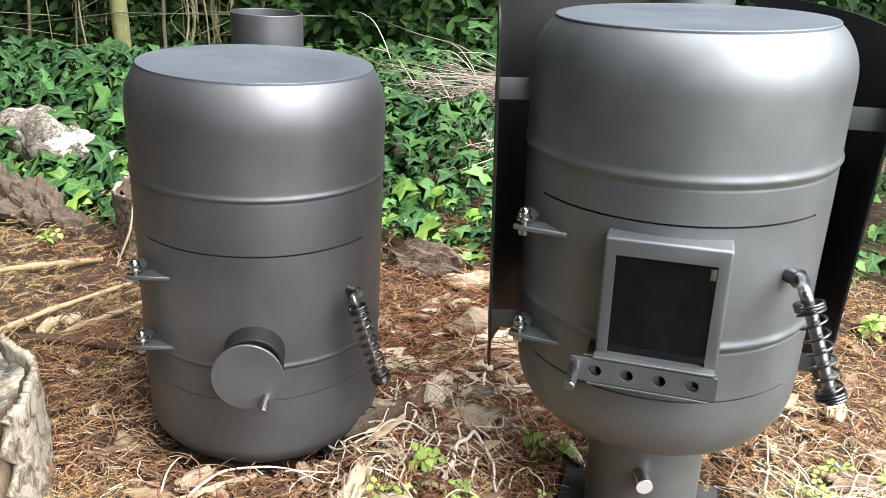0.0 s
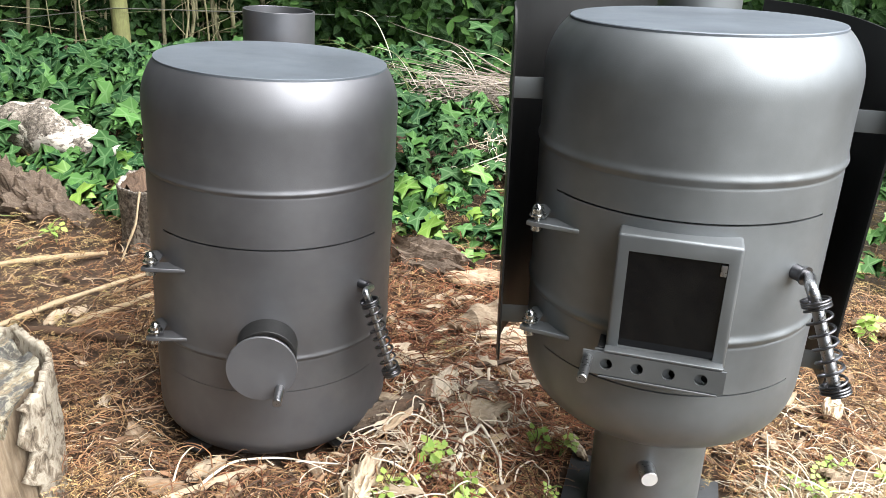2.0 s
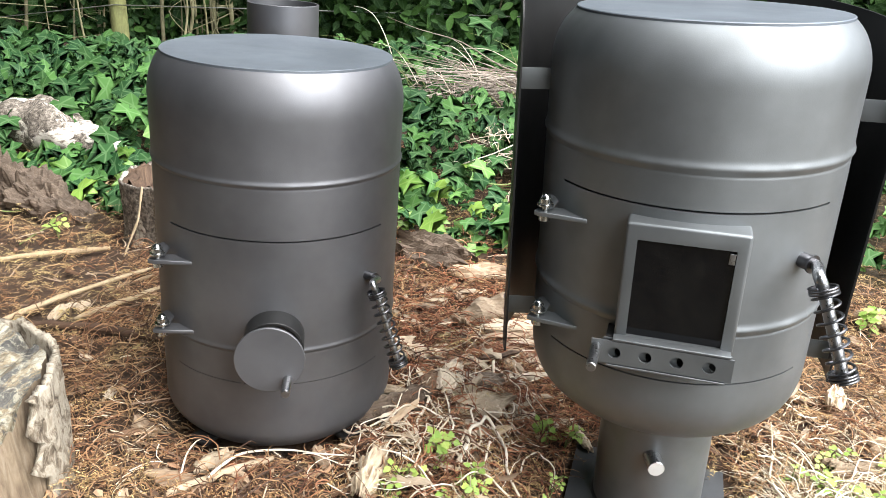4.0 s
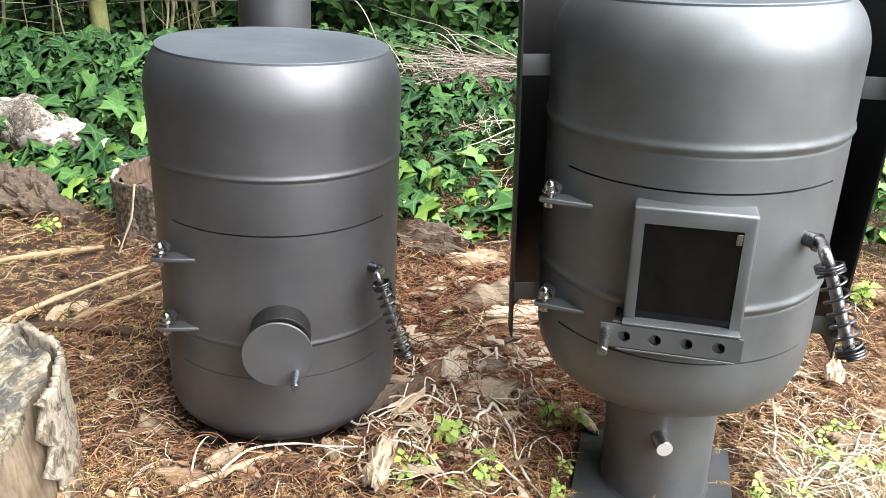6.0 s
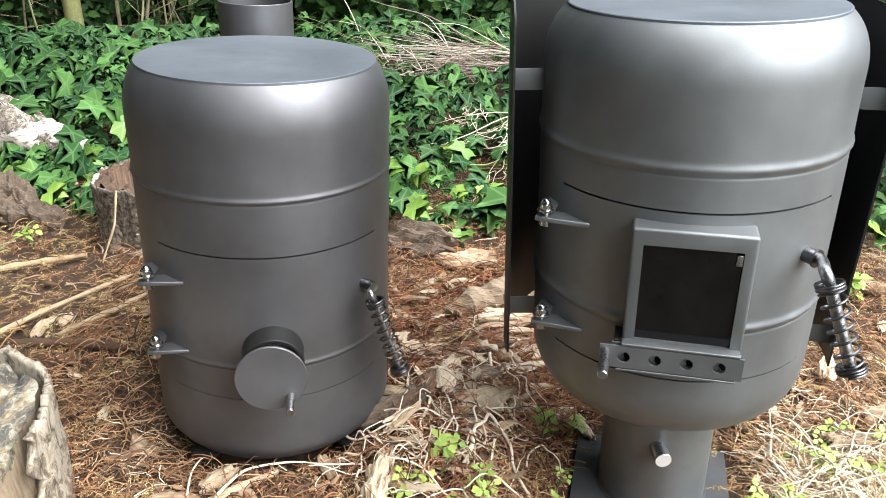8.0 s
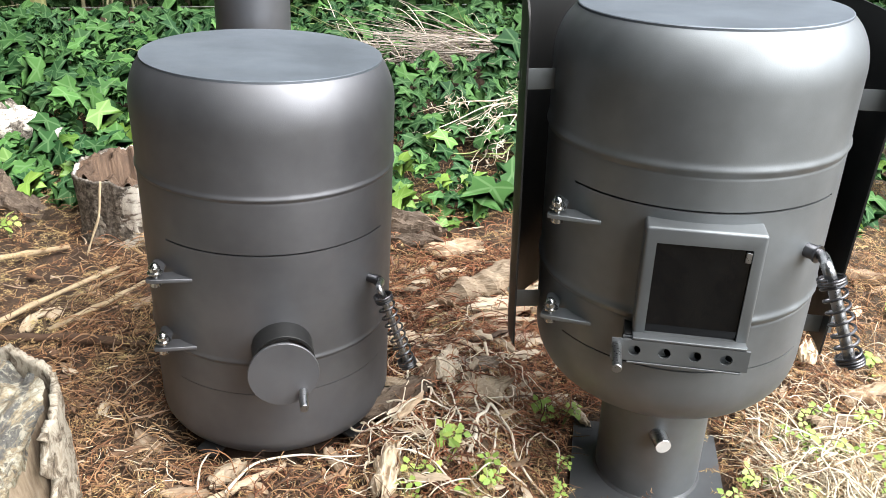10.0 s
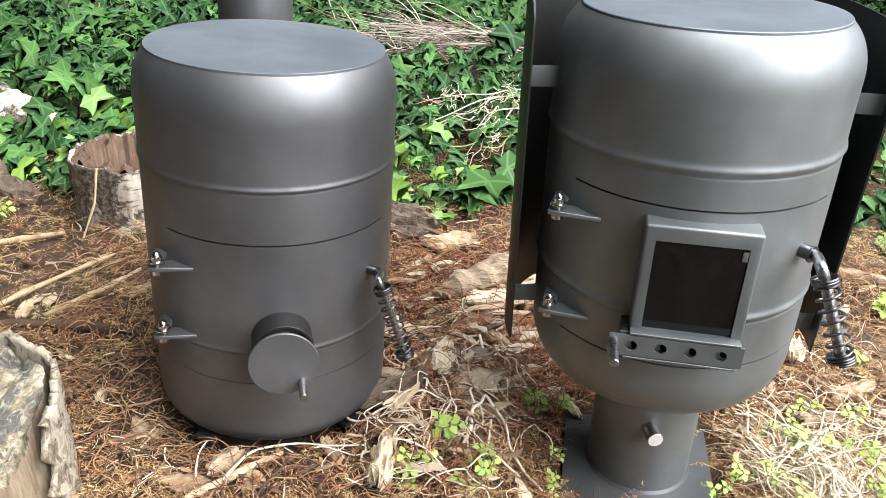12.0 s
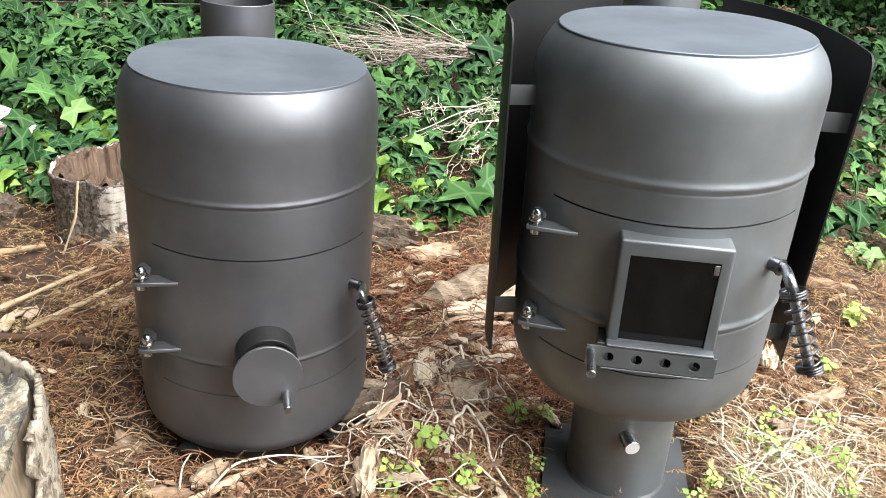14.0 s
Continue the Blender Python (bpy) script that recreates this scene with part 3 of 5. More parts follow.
W = pose(0, 0, 0, 0, 0, -17.2)     # local x along the window, -y out of it


def win_box(x0, x1, y0, y1, z0, z1, bevel):
    return box_bm((x1 - x0, y1 - y0, z1 - z0), W @ Matrix.Translation(((x0 + x1) / 2, (y0 + y1) / 2, (z0 + z1) / 2)), bevel, 3)


GX0, GX1, GZ0, GZ1 = -0.0392, 0.0510, 0.2890, 0.3918
FX0, FX1, FZ0, FZ1 = -0.0508, 0.0626, 0.2780, 0.4085


def frame_ring_bm(y0, y1, bevel):
    """A rectangular ring, its front edges rounded."""
    bm = bmesh.new()
    outer, inner = ((FX0, FZ0), (FX1, FZ0), (FX1, FZ1), (FX0, FZ1)), ((GX0, GZ0), (GX1, GZ0), (GX1, GZ1), (GX0, GZ1))
    of, ob = [bm.verts.new((x, y0, z)) for x, z in outer], [bm.verts.new((x, y1, z)) for x, z in outer]
    nf, nb = [bm.verts.new((x, y0, z)) for x, z in inner], [bm.verts.new((x, y1, z)) for x, z in inner]
    for k in range(4):
        m = (k + 1) % 4
        bm.faces.new((of[k], of[m], nf[m], nf[k]))
        bm.faces.new((ob[k], nb[k], nb[m], ob[m]))
        bm.faces.new((of[k], ob[k], ob[m], of[m]))
        bm.faces.new((nf[k], nf[m], nb[m], nb[k]))
    rim = [e for e in bm.edges if (set(e.verts) <= set(of)) or (e.verts[0] in of and e.verts[1] in ob) or (e.verts[1] in of and e.verts[0] in ob)]
    bmesh.ops.bevel(bm, geom=rim, offset=bevel, segments=4, profile=0.5, affect="EDGES")
    return moved(bm, W)


frame_p = part("window_frame", frame_ring_bm(-0.1775, -0.138, 0.0032), M_STOVE, stove_b, "raised graphite-painted steel window frame")
part("glass", win_box(GX0 - 0.001, GX1 + 0.001, -0.1740, -0.1700, GZ0 - 0.001, GZ1 + 0.001, 0.0), M_GLASS, frame_p, "dark stove glass")
part("clip", win_box(GX1 - 0.006, GX1 - 0.0005, -0.1770, -0.1743, GZ1 - 0.014, GZ1 - 0.003, 0.0006), M_BAR, frame_p)
# air slide: a fixed strip and a sliding strip, both with four holes
HOLES = (-0.0477, -0.0177, 0.0124, 0.0428)


def holed_strip(x0, x1, z0, z1, depth, thick, shift, r):
    """A flat strip with a row of round holes through it."""
    bm = bmesh.new()
    cuts = [x0] + [(a + b) / 2 + shift for a, b in zip(HOLES, HOLES[1:])] + [x1]
    zc = (z0 + z1) / 2
    for i, h in enumerate(HOLES):
        a, b, n = cuts[i], cuts[i + 1], 24
        inner, outer = [], []
        for k in range(n):
            an = 2 * math.pi * (k + 0.5) / n
            c, s = math.cos(an), math.sin(an)
            hx = h + shift
            inner.append((hx + r * c, zc + r * s))
            t = min(((b - hx) / c if c > 0 else (a - hx) / c) if abs(c) > 1e-6 else 9, ((z1 - zc) / s if s > 0 else (z0 - zc) / s) if abs(s) > 1e-6 else 9)
            outer.append((hx + t * c, zc + t * s))
        corners = [(b, z1), (a, z1), (a, z0), (b, z0)]
        vi = [bm.verts.new((x, -depth, z)) for x, z in inner]
        vo = [bm.verts.new((x, -depth, z)) for x, z in outer]
        for k in range(n):
            j = (k + 1) % n
            q = [vi[k], vo[k], vo[j], vi[j]]
            (ox, oz), (px, pz) = outer[k], outer[j]
            if abs(ox - px) > 1e-6 and abs(oz - pz) > 1e-6:
                cx, cz = min(corners, key=lambda w: math.hypot(w[0] - ox, w[1] - oz) + math.hypot(w[0] - px, w[1] - pz))
                q = [vi[k], vo[k], bm.verts.new((cx, -depth, cz)), vo[j], vi[j]]
            bm.faces.new(q)
    bmesh.ops.remove_doubles(bm, verts=bm.verts, dist=2e-5)
    bmesh.ops.solidify(bm, geom=bm.faces[:], thickness=thick)
    return moved(bm, W)


slide = part("air_slide", holed_strip(-0.0712, 0.0646, 0.2608, 0.2856, 0.1868, -0.0025, 0.0, 0.0062), M_STOVE, stove_b, "sliding air strip with four holes")
part("backing_strip", holed_strip(-0.060, 0.0626, 0.2585, 0.2855, 0.1800, -0.003, 0.0062, 0.0060), M_STOVE, slide)
part("strip_box", win_box(-0.0585, 0.0620, -0.1768, -0.140, 0.2590, 0.2850, 0.0008), M_BLACK, slide)
part("upper_guide", win_box(-0.0510, 0.0608, -0.1895, -0.1772, 0.2862, 0.2888, 0.0009), M_STOVE, slide)
part("lower_guide", win_box(-0.0545, 0.0592, -0.1898, -0.1772, 0.2572, 0.2596, 0.0008), M_STOVE, slide)
part("knob_pin", moved(lathe_bm([(0.0052, 0.0), (0.0050, 0.004), (0.0050, 0.045), (0.0043, 0.0458), (0.0, 0.0460)], 20), W @ Matrix.Translation((-0.0660, -0.186, 0.2775)) @ pose(0, 0, 0, 90, 0, 0)), M_BAR, slide, "bare steel knob pin")
# pedestal, base plate, ash lever
PX, PY = 0.0075, 0.0
BASE_TOP = -0.042
part("pedestal", moved(lathe_bm([(0.0695, BASE_TOP - 0.001), (0.0700, BASE_TOP + 0.002), (0.0700, 0.118), (0.0, 0.118)], 96), Matrix.Translation((PX, PY, 0))), M_STOVE, stove_b)
bm = lathe_bm([(0.0735, BASE_TOP - 0.0005), (0.0715, BASE_TOP + 0.0022), (0.0698, BASE_TOP + 0.0045), (0.0690, BASE_TOP)], 96)
base_plate = part("base_plate", box_bm((0.206, 0.190, 0.007), W @ Matrix.Translation((0.0065, -0.010, BASE_TOP - 0.0035)), 0.0008), M_BASE, stove_b, "square steel base plate with bolt holes")
part("weld", moved(bm, Matrix.Translation((PX, PY, 0))), M_BASE, base_plate)
for x in (-0.0725, 0.085):
    for y in (-0.080, 0.064):
        part("bolt_hole", moved(lathe_bm([(0.0045, 0.0004), (0.0045, -0.002), (0.0, -0.002)], 16), W @ Matrix.Translation((x, y, BASE_TOP))), M_BLACK, base_plate)
lever = Vector((-0.0130, -0.052, 0.0705))
lever_dir = Vector((-0.03, -1.0, -0.02)).normalized()
lev = part("ash_lever", moved(lathe_bm([(0.0103, 0.0), (0.0102, 0.0362), (0.0095, 0.0370)], 24), Matrix.Translation(lever) @ lever_dir.to_track_quat("Z", "Y").to_matrix().to_4x4()), M_BAR, stove_b, "round bar stub with a bright sawn end")
part("sawn_end", moved(lathe_bm([(0.0096, 0.0369), (0.0, 0.0371)], 24), Matrix.Translation(lever) @ lever_dir.to_track_quat("Z", "Y").to_matrix().to_4x4()), M_CUT, lev, "bare bright steel end")
# heat shield: a bent sheet on four brackets
SH_R, SH_A0, SH_A1, SH_Z0, SH_Z1 = 0.1945, 66.5, 274.3, 0.186, 0.6


def shield_bm():
    bm = bmesh.new()
    na, nz, t = 110, 40, 0.0022
    grid = {}
    for i in range(na + 1):
        a = SH_A0 + (SH_A1 - SH_A0) * i / na
        edge = min(a - SH_A0, SH_A1 - a) * math.pi / 180 * SH_R
        cr = 0.022
        drop = cr - math.sqrt(max(0.0, cr * cr - (cr - min(edge, cr)) ** 2))
        side = smoothstep(175.0, 66.5, a)
        drop += 0.026 * side * side
        notch = abs(polar(SH_R, a, 0).x - 0.060) < 0.058
        for j in range(nz + 1):
            z = SH_Z0 + ((0.40 if notch else SH_Z1 - drop) - SH_Z0) * j / nz
            rr = SH_R + side * (-0.001 + 0.028 * (z - 0.43))
            for s, r in ((0, rr), (1, rr + t)):
                p = polar(r, a, z)
                grid[i, j, s] = bm.verts.new(p)
    for i in range(na):
        for j in range(nz):
            bm.faces.new([grid[q] for q in ((i, j, 0), (i + 1, j, 0), (i + 1, j + 1, 0), (i, j + 1, 0))])
            bm.faces.new([grid[q] for q in ((i, j, 1), (i, j + 1, 1), (i + 1, j + 1, 1), (i + 1, j, 1))])
    for i in range(na):
        for j in (0, nz):
            bm.faces.new([grid[q] for q in ((i, j, 0), (i, j, 1), (i + 1, j, 1), (i + 1, j, 0))])
    for j in range(nz):
        for i in (0, na):
            bm.faces.new([grid[q] for q in ((i, j, 0), (i, j + 1, 0), (i, j + 1, 1), (i, j, 1))])
    return bm


shield = part("heat_shield", shield_bm(), M_BLACK, stove_b, "curved black steel heat shield")
for a, z in ((268.0, 0.513), (72.0, 0.497), (266.0, 0.236), (74.0, 0.215)):
    bm = box_bm((0.002, 0.044 if a < 180 else 0.040, 0.023), Matrix.Translation(polar(0.1790 if a < 180 else 0.1770, a, z)) @ pose(0, 0, 0, 0, 0, a), 0.0005)
    br = part("bracket", bm, M_STOVE, shield, "flat grey steel bracket strip")
    part("rivet", moved(lathe_bm([(0.0, 0.0022), (0.003, 0.0016), (0.0042, 0.0)], 12), Matrix.Translation(polar(SH_R + 0.0022, a + (6 if a < 180 else -6), z)) @ polar(1, a, 0).to_track_quat("Z", "Y").to_matrix().to_4x4()), M_CUT, br, "bare rivet head")
part("flue_collar", moved(pipe_bm(0.0530, 0.36, 0.627), Matrix.Translation((0.060, 0.215, 0))), M_STOVE, stove_b, "grey flue stub")
part("flue_joint", moved(lathe_bm([(0.050, -0.02), (0.050, 0.085), (0.0, 0.085), (0.0, -0.02)], 48), Matrix.Translation((0.05, 0.14, 0.41)) @ pose(0, 0, 0, -90, 0, 0)), M_STOVE, stove_b)
stove_b.matrix_world = S2


# ---- wood lying about ----
def rough_tube(points, radii, sides, amp, freq, seed, steps=5, twist=0.0):
    """A tube with an uneven, knotty skin, for logs, roots and sticks."""
    pts = smooth_curve(points, steps)
    rr = np.interp(np.linspace(0, 1, len(pts)), np.linspace(0, 1, len(radii)), radii)
    verts, faces = sweep(pts, list(rr), sides)
    out = []
    for i, v in enumerate(verts):
        c = pts[min(i // sides, len(pts) - 1)]
        k = 1 + amp * noise.fractal(Vector(v) * freq + Vector((seed, seed * 2, 0)), 1.0, 2.0, 3)
        out.append(c + (Vector(v) - c) * k)
    return out, faces


def thing_from(name, verts, faces, mat, label, category, group="", smooth=True):
    c = sum((Vector(v) for v in verts), Vector()) / len(verts)
    ob = mesh_object(name, [Vector(v) - c for v in verts], faces, mat, None, smooth)
    ob.location = c
    return tagged(ob, label, category, group)


def hollow_stump(name, x, y, r, h, label, seed, top_mat, bark_mat, bark_t):
    """A rotten stump: bark shell with an uneven rim round a thick wall of wood."""
    th = new(name)
    th.location = (x, y, ground_z(x, y) - 0.02)
    n, rows = 180, 24

    def rad(a, z):
        return r * (1 + 0.055 * noise.fractal(Vector((math.cos(a) * 1.6 + seed, math.sin(a) * 1.6, z * 3)), 1.0, 2.0, 4) + 0.05 * smoothstep(0.06, 0.0, z)
                    + 0.018 * noise.noise(Vector((math.cos(a) * 9, math.sin(a) * 9, z * 14 + seed))) + 0.016 * noise.noise(Vector((math.cos(a) * 26, math.sin(a) * 26, z * 22 + seed))) + 0.012 * noise.noise(Vector((math.cos(a) * 60, math.sin(a) * 60, z * 50 + seed))))

    def lip(a):
        return h + 0.012 * noise.fractal(Vector((math.cos(a) * 2.2, math.sin(a) * 2.2, seed)), 1.0, 2.0, 4) + 0.005 * noise.noise(Vector((math.cos(a) * 30, math.sin(a) * 30, seed)))

    V, F = [], []
    for j in range(rows + 1):
        for k in range(n):
            a = 2 * math.pi * k / n
            z = lip(a) * j / rows
            q = rad(a, z)
            V.append((q * math.cos(a), q * math.sin(a), z))
    for k in range(n):
        a = 2 * math.pi * k / n
        q = rad(a, lip(a)) - bark_t
        V.append((q * math.cos(a), q * math.sin(a), lip(a) - 0.002))
    for k in range(n):
        a = 2 * math.pi * k / n
        q = rad(a, lip(a)) - bark_t - 0.001
        V.append((q * math.cos(a), q * math.sin(a), lip(a) - 0.03))
    for j in range(rows + 2):
        for k in range(n):
            i = (k + 1) % n
            F.append((j * n + k, j * n + i, (j + 1) * n + i, (j + 1) * n + k))
    mesh_object("bark", V, F, bark_mat, th, label="grey and white birch bark")
    V, F, rings = [], [], 40
    for j in range(rings + 1):
        f = 1 - j / rings
        for k in range(n):
            a = 2 * math.pi * k / n
            q = (rad(a, lip(a)) - bark_t - 0.003) * f
            px, py = q * math.cos(a), q * math.sin(a)
            z = lip(a) * (0.97 if f > 0.76 else 0.0) + (0.02 if f <= 0.76 else 0) + (0.012 * noise.noise(Vector((px * 60, py * 60, seed))))
            if f > 0.76:
                z += 0.016 * noise.noise(Vector((math.cos(a) * 5, math.sin(a) * 5, seed))) + 0.007 * noise.noise(Vector((math.cos(a) * 34, math.sin(a) * 34, f * 9)))
            V.append((px, py, z))
    for j in range(rings):
        for k in range(n):
            i = (k + 1) % n
            F.append((j * n + k, j * n + i, (j + 1) * n + i, (j + 1) * n + k))
    mesh_object("core", V, F, top_mat, th, label="torn brown heartwood wall")
    return tagged(th, label, "stump")




def split_round(x, y, r, h, seed):
    """A big upright log: a weathered core, split bare towards the clearing, in a loose shell of curling bark."""
    th = new("log_round")
    th.location = (x, y, ground_z(x, y) - 0.02)
    n, rows, rings = 260, 40, 46
    bare0, bare1 = -135.0, -6.0        # the bare side, in degrees

    def rad(a, z):
        c, q = math.cos(a), math.sin(a)
        flute = 0.020 * noise.noise(Vector((c * 12, q * 12, z * 2 + seed))) + 0.012 * noise.noise(Vector((c * 34, q * 34, z * 5 + seed))) + 0.006 * noise.noise(Vector((c * 90, q * 90, z * 9)))
        return r * (0.925 + 0.05 * noise.fractal(Vector((c * 1.5 + seed, q * 1.5, z * 2)), 1.0, 2.0, 3) + flute)

    def top(px, py, f, a):
        d = math.degrees(a)
        d = (d + 180) % 360 - 180
        bare = smoothstep(bare0, bare0 + 12, d) * (1 - smoothstep(bare1 - 12, bare1, d))
        z = h + 0.010 * noise.fractal(Vector((px * 9, py * 9, seed)), 1.0, 2.0, 4) - 0.006
        z -= 0.055 * max(0.0, noise.noise(Vector((px * 34, py * 6, seed + 3))) - 0.28)
        z += 0.004 * noise.fractal(Vector((px * 80, py * 24, seed)), 1.0, 2.0, 4)
        rag = 0.80 + 0.12 * noise.noise(Vector((math.cos(a) * 3, math.sin(a) * 3, seed))) + 0.08 * noise.noise(Vector((math.cos(a) * 22, math.sin(a) * 22, seed)))
        return z - bare * (0.030 + 0.025 * noise.noise(Vector((math.cos(a) * 14, math.sin(a) * 14, 2.0)))) * smoothstep(rag, rag + 0.12, f)

    ang = [2 * math.pi * k / n for k in range(n)]
    V, F = [], []
    for j in range(rings + 1):
        f = j / rings
        for a in ang:
            q = rad(a, h) * max(f, 0.002)
            V.append((q * math.cos(a), q * math.sin(a), top(q * math.cos(a), q * math.sin(a), f, a)))
    for j in range(rings):
        for k in range(n):
            i = (k + 1) % n
            F.append((j * n + k, (j + 1) * n + k, (j + 1) * n + i, j * n + i))
    mesh_object("core", V, F, M_ENDGRAIN, th, label="grey bleached and mouldy end grain")
    V, F = [], []
    for j in range(rows + 1):
        u = j / rows
        for a in ang:
            q0 = rad(a, h)
            zt = top(q0 * math.cos(a), q0 * math.sin(a), 1.0, a)
            z = zt * (1 - u)
            q = q0 + (rad(a, z) - q0) * min(1.0, u * 4) + 0.010 * u
            V.append((q * math.cos(a), q * math.sin(a), z))
    for j in range(rows):
        for k in range(n):
            i = (k + 1) % n
            F.append((j * n + k, j * n + i, (j + 1) * n + i, (j + 1) * n + k))
    mesh_object("split_side", V, F, M_SPLIT, th, label="bare split wood with upright fibres")
    # bark: a shell that stands off the core, torn along its lip and its two upright edges
    V, F, m, nz = [], [], 170, 26
    for j in range(nz + 1):
        u = j / nz
        for k in range(m + 1):
            w = k / m
            torn0 = 7 * noise.noise(Vector((u * 7, 1.0, seed))) + 2 * noise.noise(Vector((u * 17, 2.0, seed)))
            torn1 = 7 * noise.noise(Vector((u * 6, 5.0, seed)))
            a = radians((bare1 - 6 + torn0) * (1 - w) + (360 + bare0 + 6 + torn1) * w)
            lip = h - 0.002 + 0.006 * noise.fractal(Vector((math.cos(a) * 3.2, math.sin(a) * 3.2, seed + 9)), 1.0, 2.0, 3) + 0.006 * noise.noise(Vector((math.cos(a) * 32, math.sin(a) * 32, seed)))
            z = lip * u
            q = r * 0.930 + 0.006 + 0.05 * r * noise.fractal(Vector((math.cos(a) * 1.5 + seed, math.sin(a) * 1.5, z * 2)), 1.0, 2.0, 2) + 0.003 * noise.noise(Vector((math.cos(a) * 6, math.sin(a) * 6, z * 12))) + 0.006 * (1 - w) ** 12
            q += 0.003 * noise.fractal(Vector((math.cos(a) * 14, math.sin(a) * 14, z * 30 + 5)), 1.0, 2.0, 4) + 0.003 * smoothstep(0.7, 1.0, u) * noise.noise(Vector((math.cos(a) * 5, math.sin(a) * 5, 4.0)))
            t = 0.008 + 0.0015 * noise.noise(Vector((math.cos(a) * 8, math.sin(a) * 8, z * 12)))
            for rr in (q, q + t):
                V.append((rr * math.cos(a), rr * math.sin(a), z))
    row = (m + 1) * 2
    for j in range(nz):
        for k in range(m):
            i = j * row + k * 2
            F += [(i + 1, i + 3, i + row + 3, i + row + 1), (i, i + row, i + row + 2, i + 2)]
        for i in (j * row, j * row + m * 2):
            F.append((i, i + 1, i + row + 1, i + row))
    for k in range(m):
        i = nz * row + k * 2
        F.append((i, i + 1, i + 3, i + 2))
    mesh_object("bark", V, F, M_PALEBARK, th, label="pale curling bark standing off the wood")
    return tagged(th, "weathered upright log round, split bare, bleached and mouldy on top", "stump")


split_round(-0.624, 0.720, 0.156, 0.176, 2.3)
hollow_stump("birch_stump", -0.590, 1.590, 0.125, 0.150, "hollow rotten birch stump with peeling white bark", 8.1, M_HEART, M_BIRCH, 0.006)

V, F = rough_tube([(-1.32, 2.14, 0.075), (-1.14, 2.04, 0.115), (-0.99, 1.97, 0.095), (-0.85, 1.91, 0.045)], [0.05, 0.07, 0.07, 0.045], 28, 0.45, 14.0, 3.0, 10)
thing_from("fallen_log", V, F, M_WHITE_BIRCH, "crumbling white birch log lying among ivy", "log")
V, F = rough_tube([(-1.45, 1.80, 0.01), (-1.15, 1.72, 0.035), (-0.97, 1.67, 0.025), (-0.80, 1.62, -0.005)], [0.06, 0.085, 0.07, 0.030], 72, 0.55, 34.0, 5.0, 30)
thing_from("rotten_log", V, F, M_ROT, "grey-brown crumbling rotten log on the soil", "log", smooth=False)


def shard(parent, p, L, yaw, pitch, w, t, seed, mat):
    """A long torn splinter of wood with a ragged tip."""
    n = 12
    V, F = [], []
    for i in range(n + 1):
        u = i / n
        k = (1 - abs(2 * u - 1) ** 3 * 0.9)
        off = 0.4 * w * noise.noise(Vector((u * 3, seed, 0)))
        for q in range(6):
            an = 2 * math.pi * q / 6
            g = 1 + 0.6 * noise.noise(Vector((u * 7, an * 1.3, seed)))
            V.append((L * (u - 0.5), off + math.cos(an) * w * 0.5 * k * g, math.sin(an) * t * 0.5 * k * g + 0.3 * t * noise.noise(Vector((u * 4, 3, seed)))))
    for i in range(n):
        for q in range(6):
            e = (q + 1) % 6
            F.append((i * 6 + q, i * 6 + e, i * 6 + 6 + e, i * 6 + 6 + q))
    ob = mesh_object("splinter", V, F, mat, parent, False)
    ob.matrix_local = Matrix.Translation(p) @ pose(0, 0, 0, rng.uniform(-40, 40), pitch, yaw)
    return ob


rng = random.Random(5)
split = new("split_log")
split.location = (0.115, 1.255, ground_z(0.115, 1.255))
V, F = rough_tube([(-0.155, -0.105, 0.016), (-0.06, -0.050, 0.030), (0.05, 0.015, 0.036), (0.15, 0.075, 0.030), (0.24, 0.125, 0.020)], [0.010, 0.024, 0.030, 0.028, 0.016], 40, 0.55, 26.0, 3.0, 16)
mesh_object("log_body", V, F, M_PALE, split, False)
for i in range(26):
    u, v = rng.uniform(-1, 1), rng.uniform(-1, 1)
    shard(split, (u * 0.11 + 0.02, u * 0.06 - 0.075 + v * 0.035, 0.012 + 0.022 * rng.random() * (1 - v * v)), rng.uniform(0.07, 0.22), 18 + rng.gauss(0, 12), rng.gauss(0, 5), rng.uniform(0.010, 0.030), rng.uniform(0.007, 0.016), i * 1.9, rng.choice([M_PALE, M_PALE, M_CHIP]))
tagged(split, "pale torn log lying in splinters on the litter", "log")

STICKS = [  # ends, thickness, colour
    ((-0.621, 1.452, 0.148), (-0.652, 1.40, 0.02), 0.0024, M_STICK),
    ((-0.775, 1.095, 0.016), (-0.575, 1.345, 0.022), 0.0045, M_STICK), ((-0.635, 1.135, 0.014), (-0.515, 1.280, 0.020), 0.0046, M_STICK),
    ((-0.640, 1.250, 0.012), (-0.540, 1.330, 0.02), 0.004, M_STICK), ((-0.70, 1.115, 0.010), (-0.47, 1.080, 0.012), 0.007, M_BROWN),
    ((-0.03, 1.060, 0.012), (0.16, 1.130, 0.018), 0.011, M_BROWN), ((-0.10, 1.085, 0.012), (0.06, 1.035, 0.014), 0.004, M_STICK),
    ((0.78, 1.300, 0.016), (0.93, 1.235, 0.020), 0.014, M_CHIP), ((-0.95, 1.33, 0.01), (-0.70, 1.45, 0.012), 0.006, M_STICK),
    ((-0.34, 0.715, 0.012), (-0.23, 0.800, 0.016), 0.0055, M_CHIP), ((-0.08, 1.22, 0.012), (0.10, 1.26, 0.014), 0.006, M_STICK),
    ((0.42, 0.70, -0.02), (0.56, 0.86, 0.0), 0.005, M_STICK), ((0.50, 1.0, 0.0), (0.72, 1.02, 0.0), 0.006, M_BROWN),
]
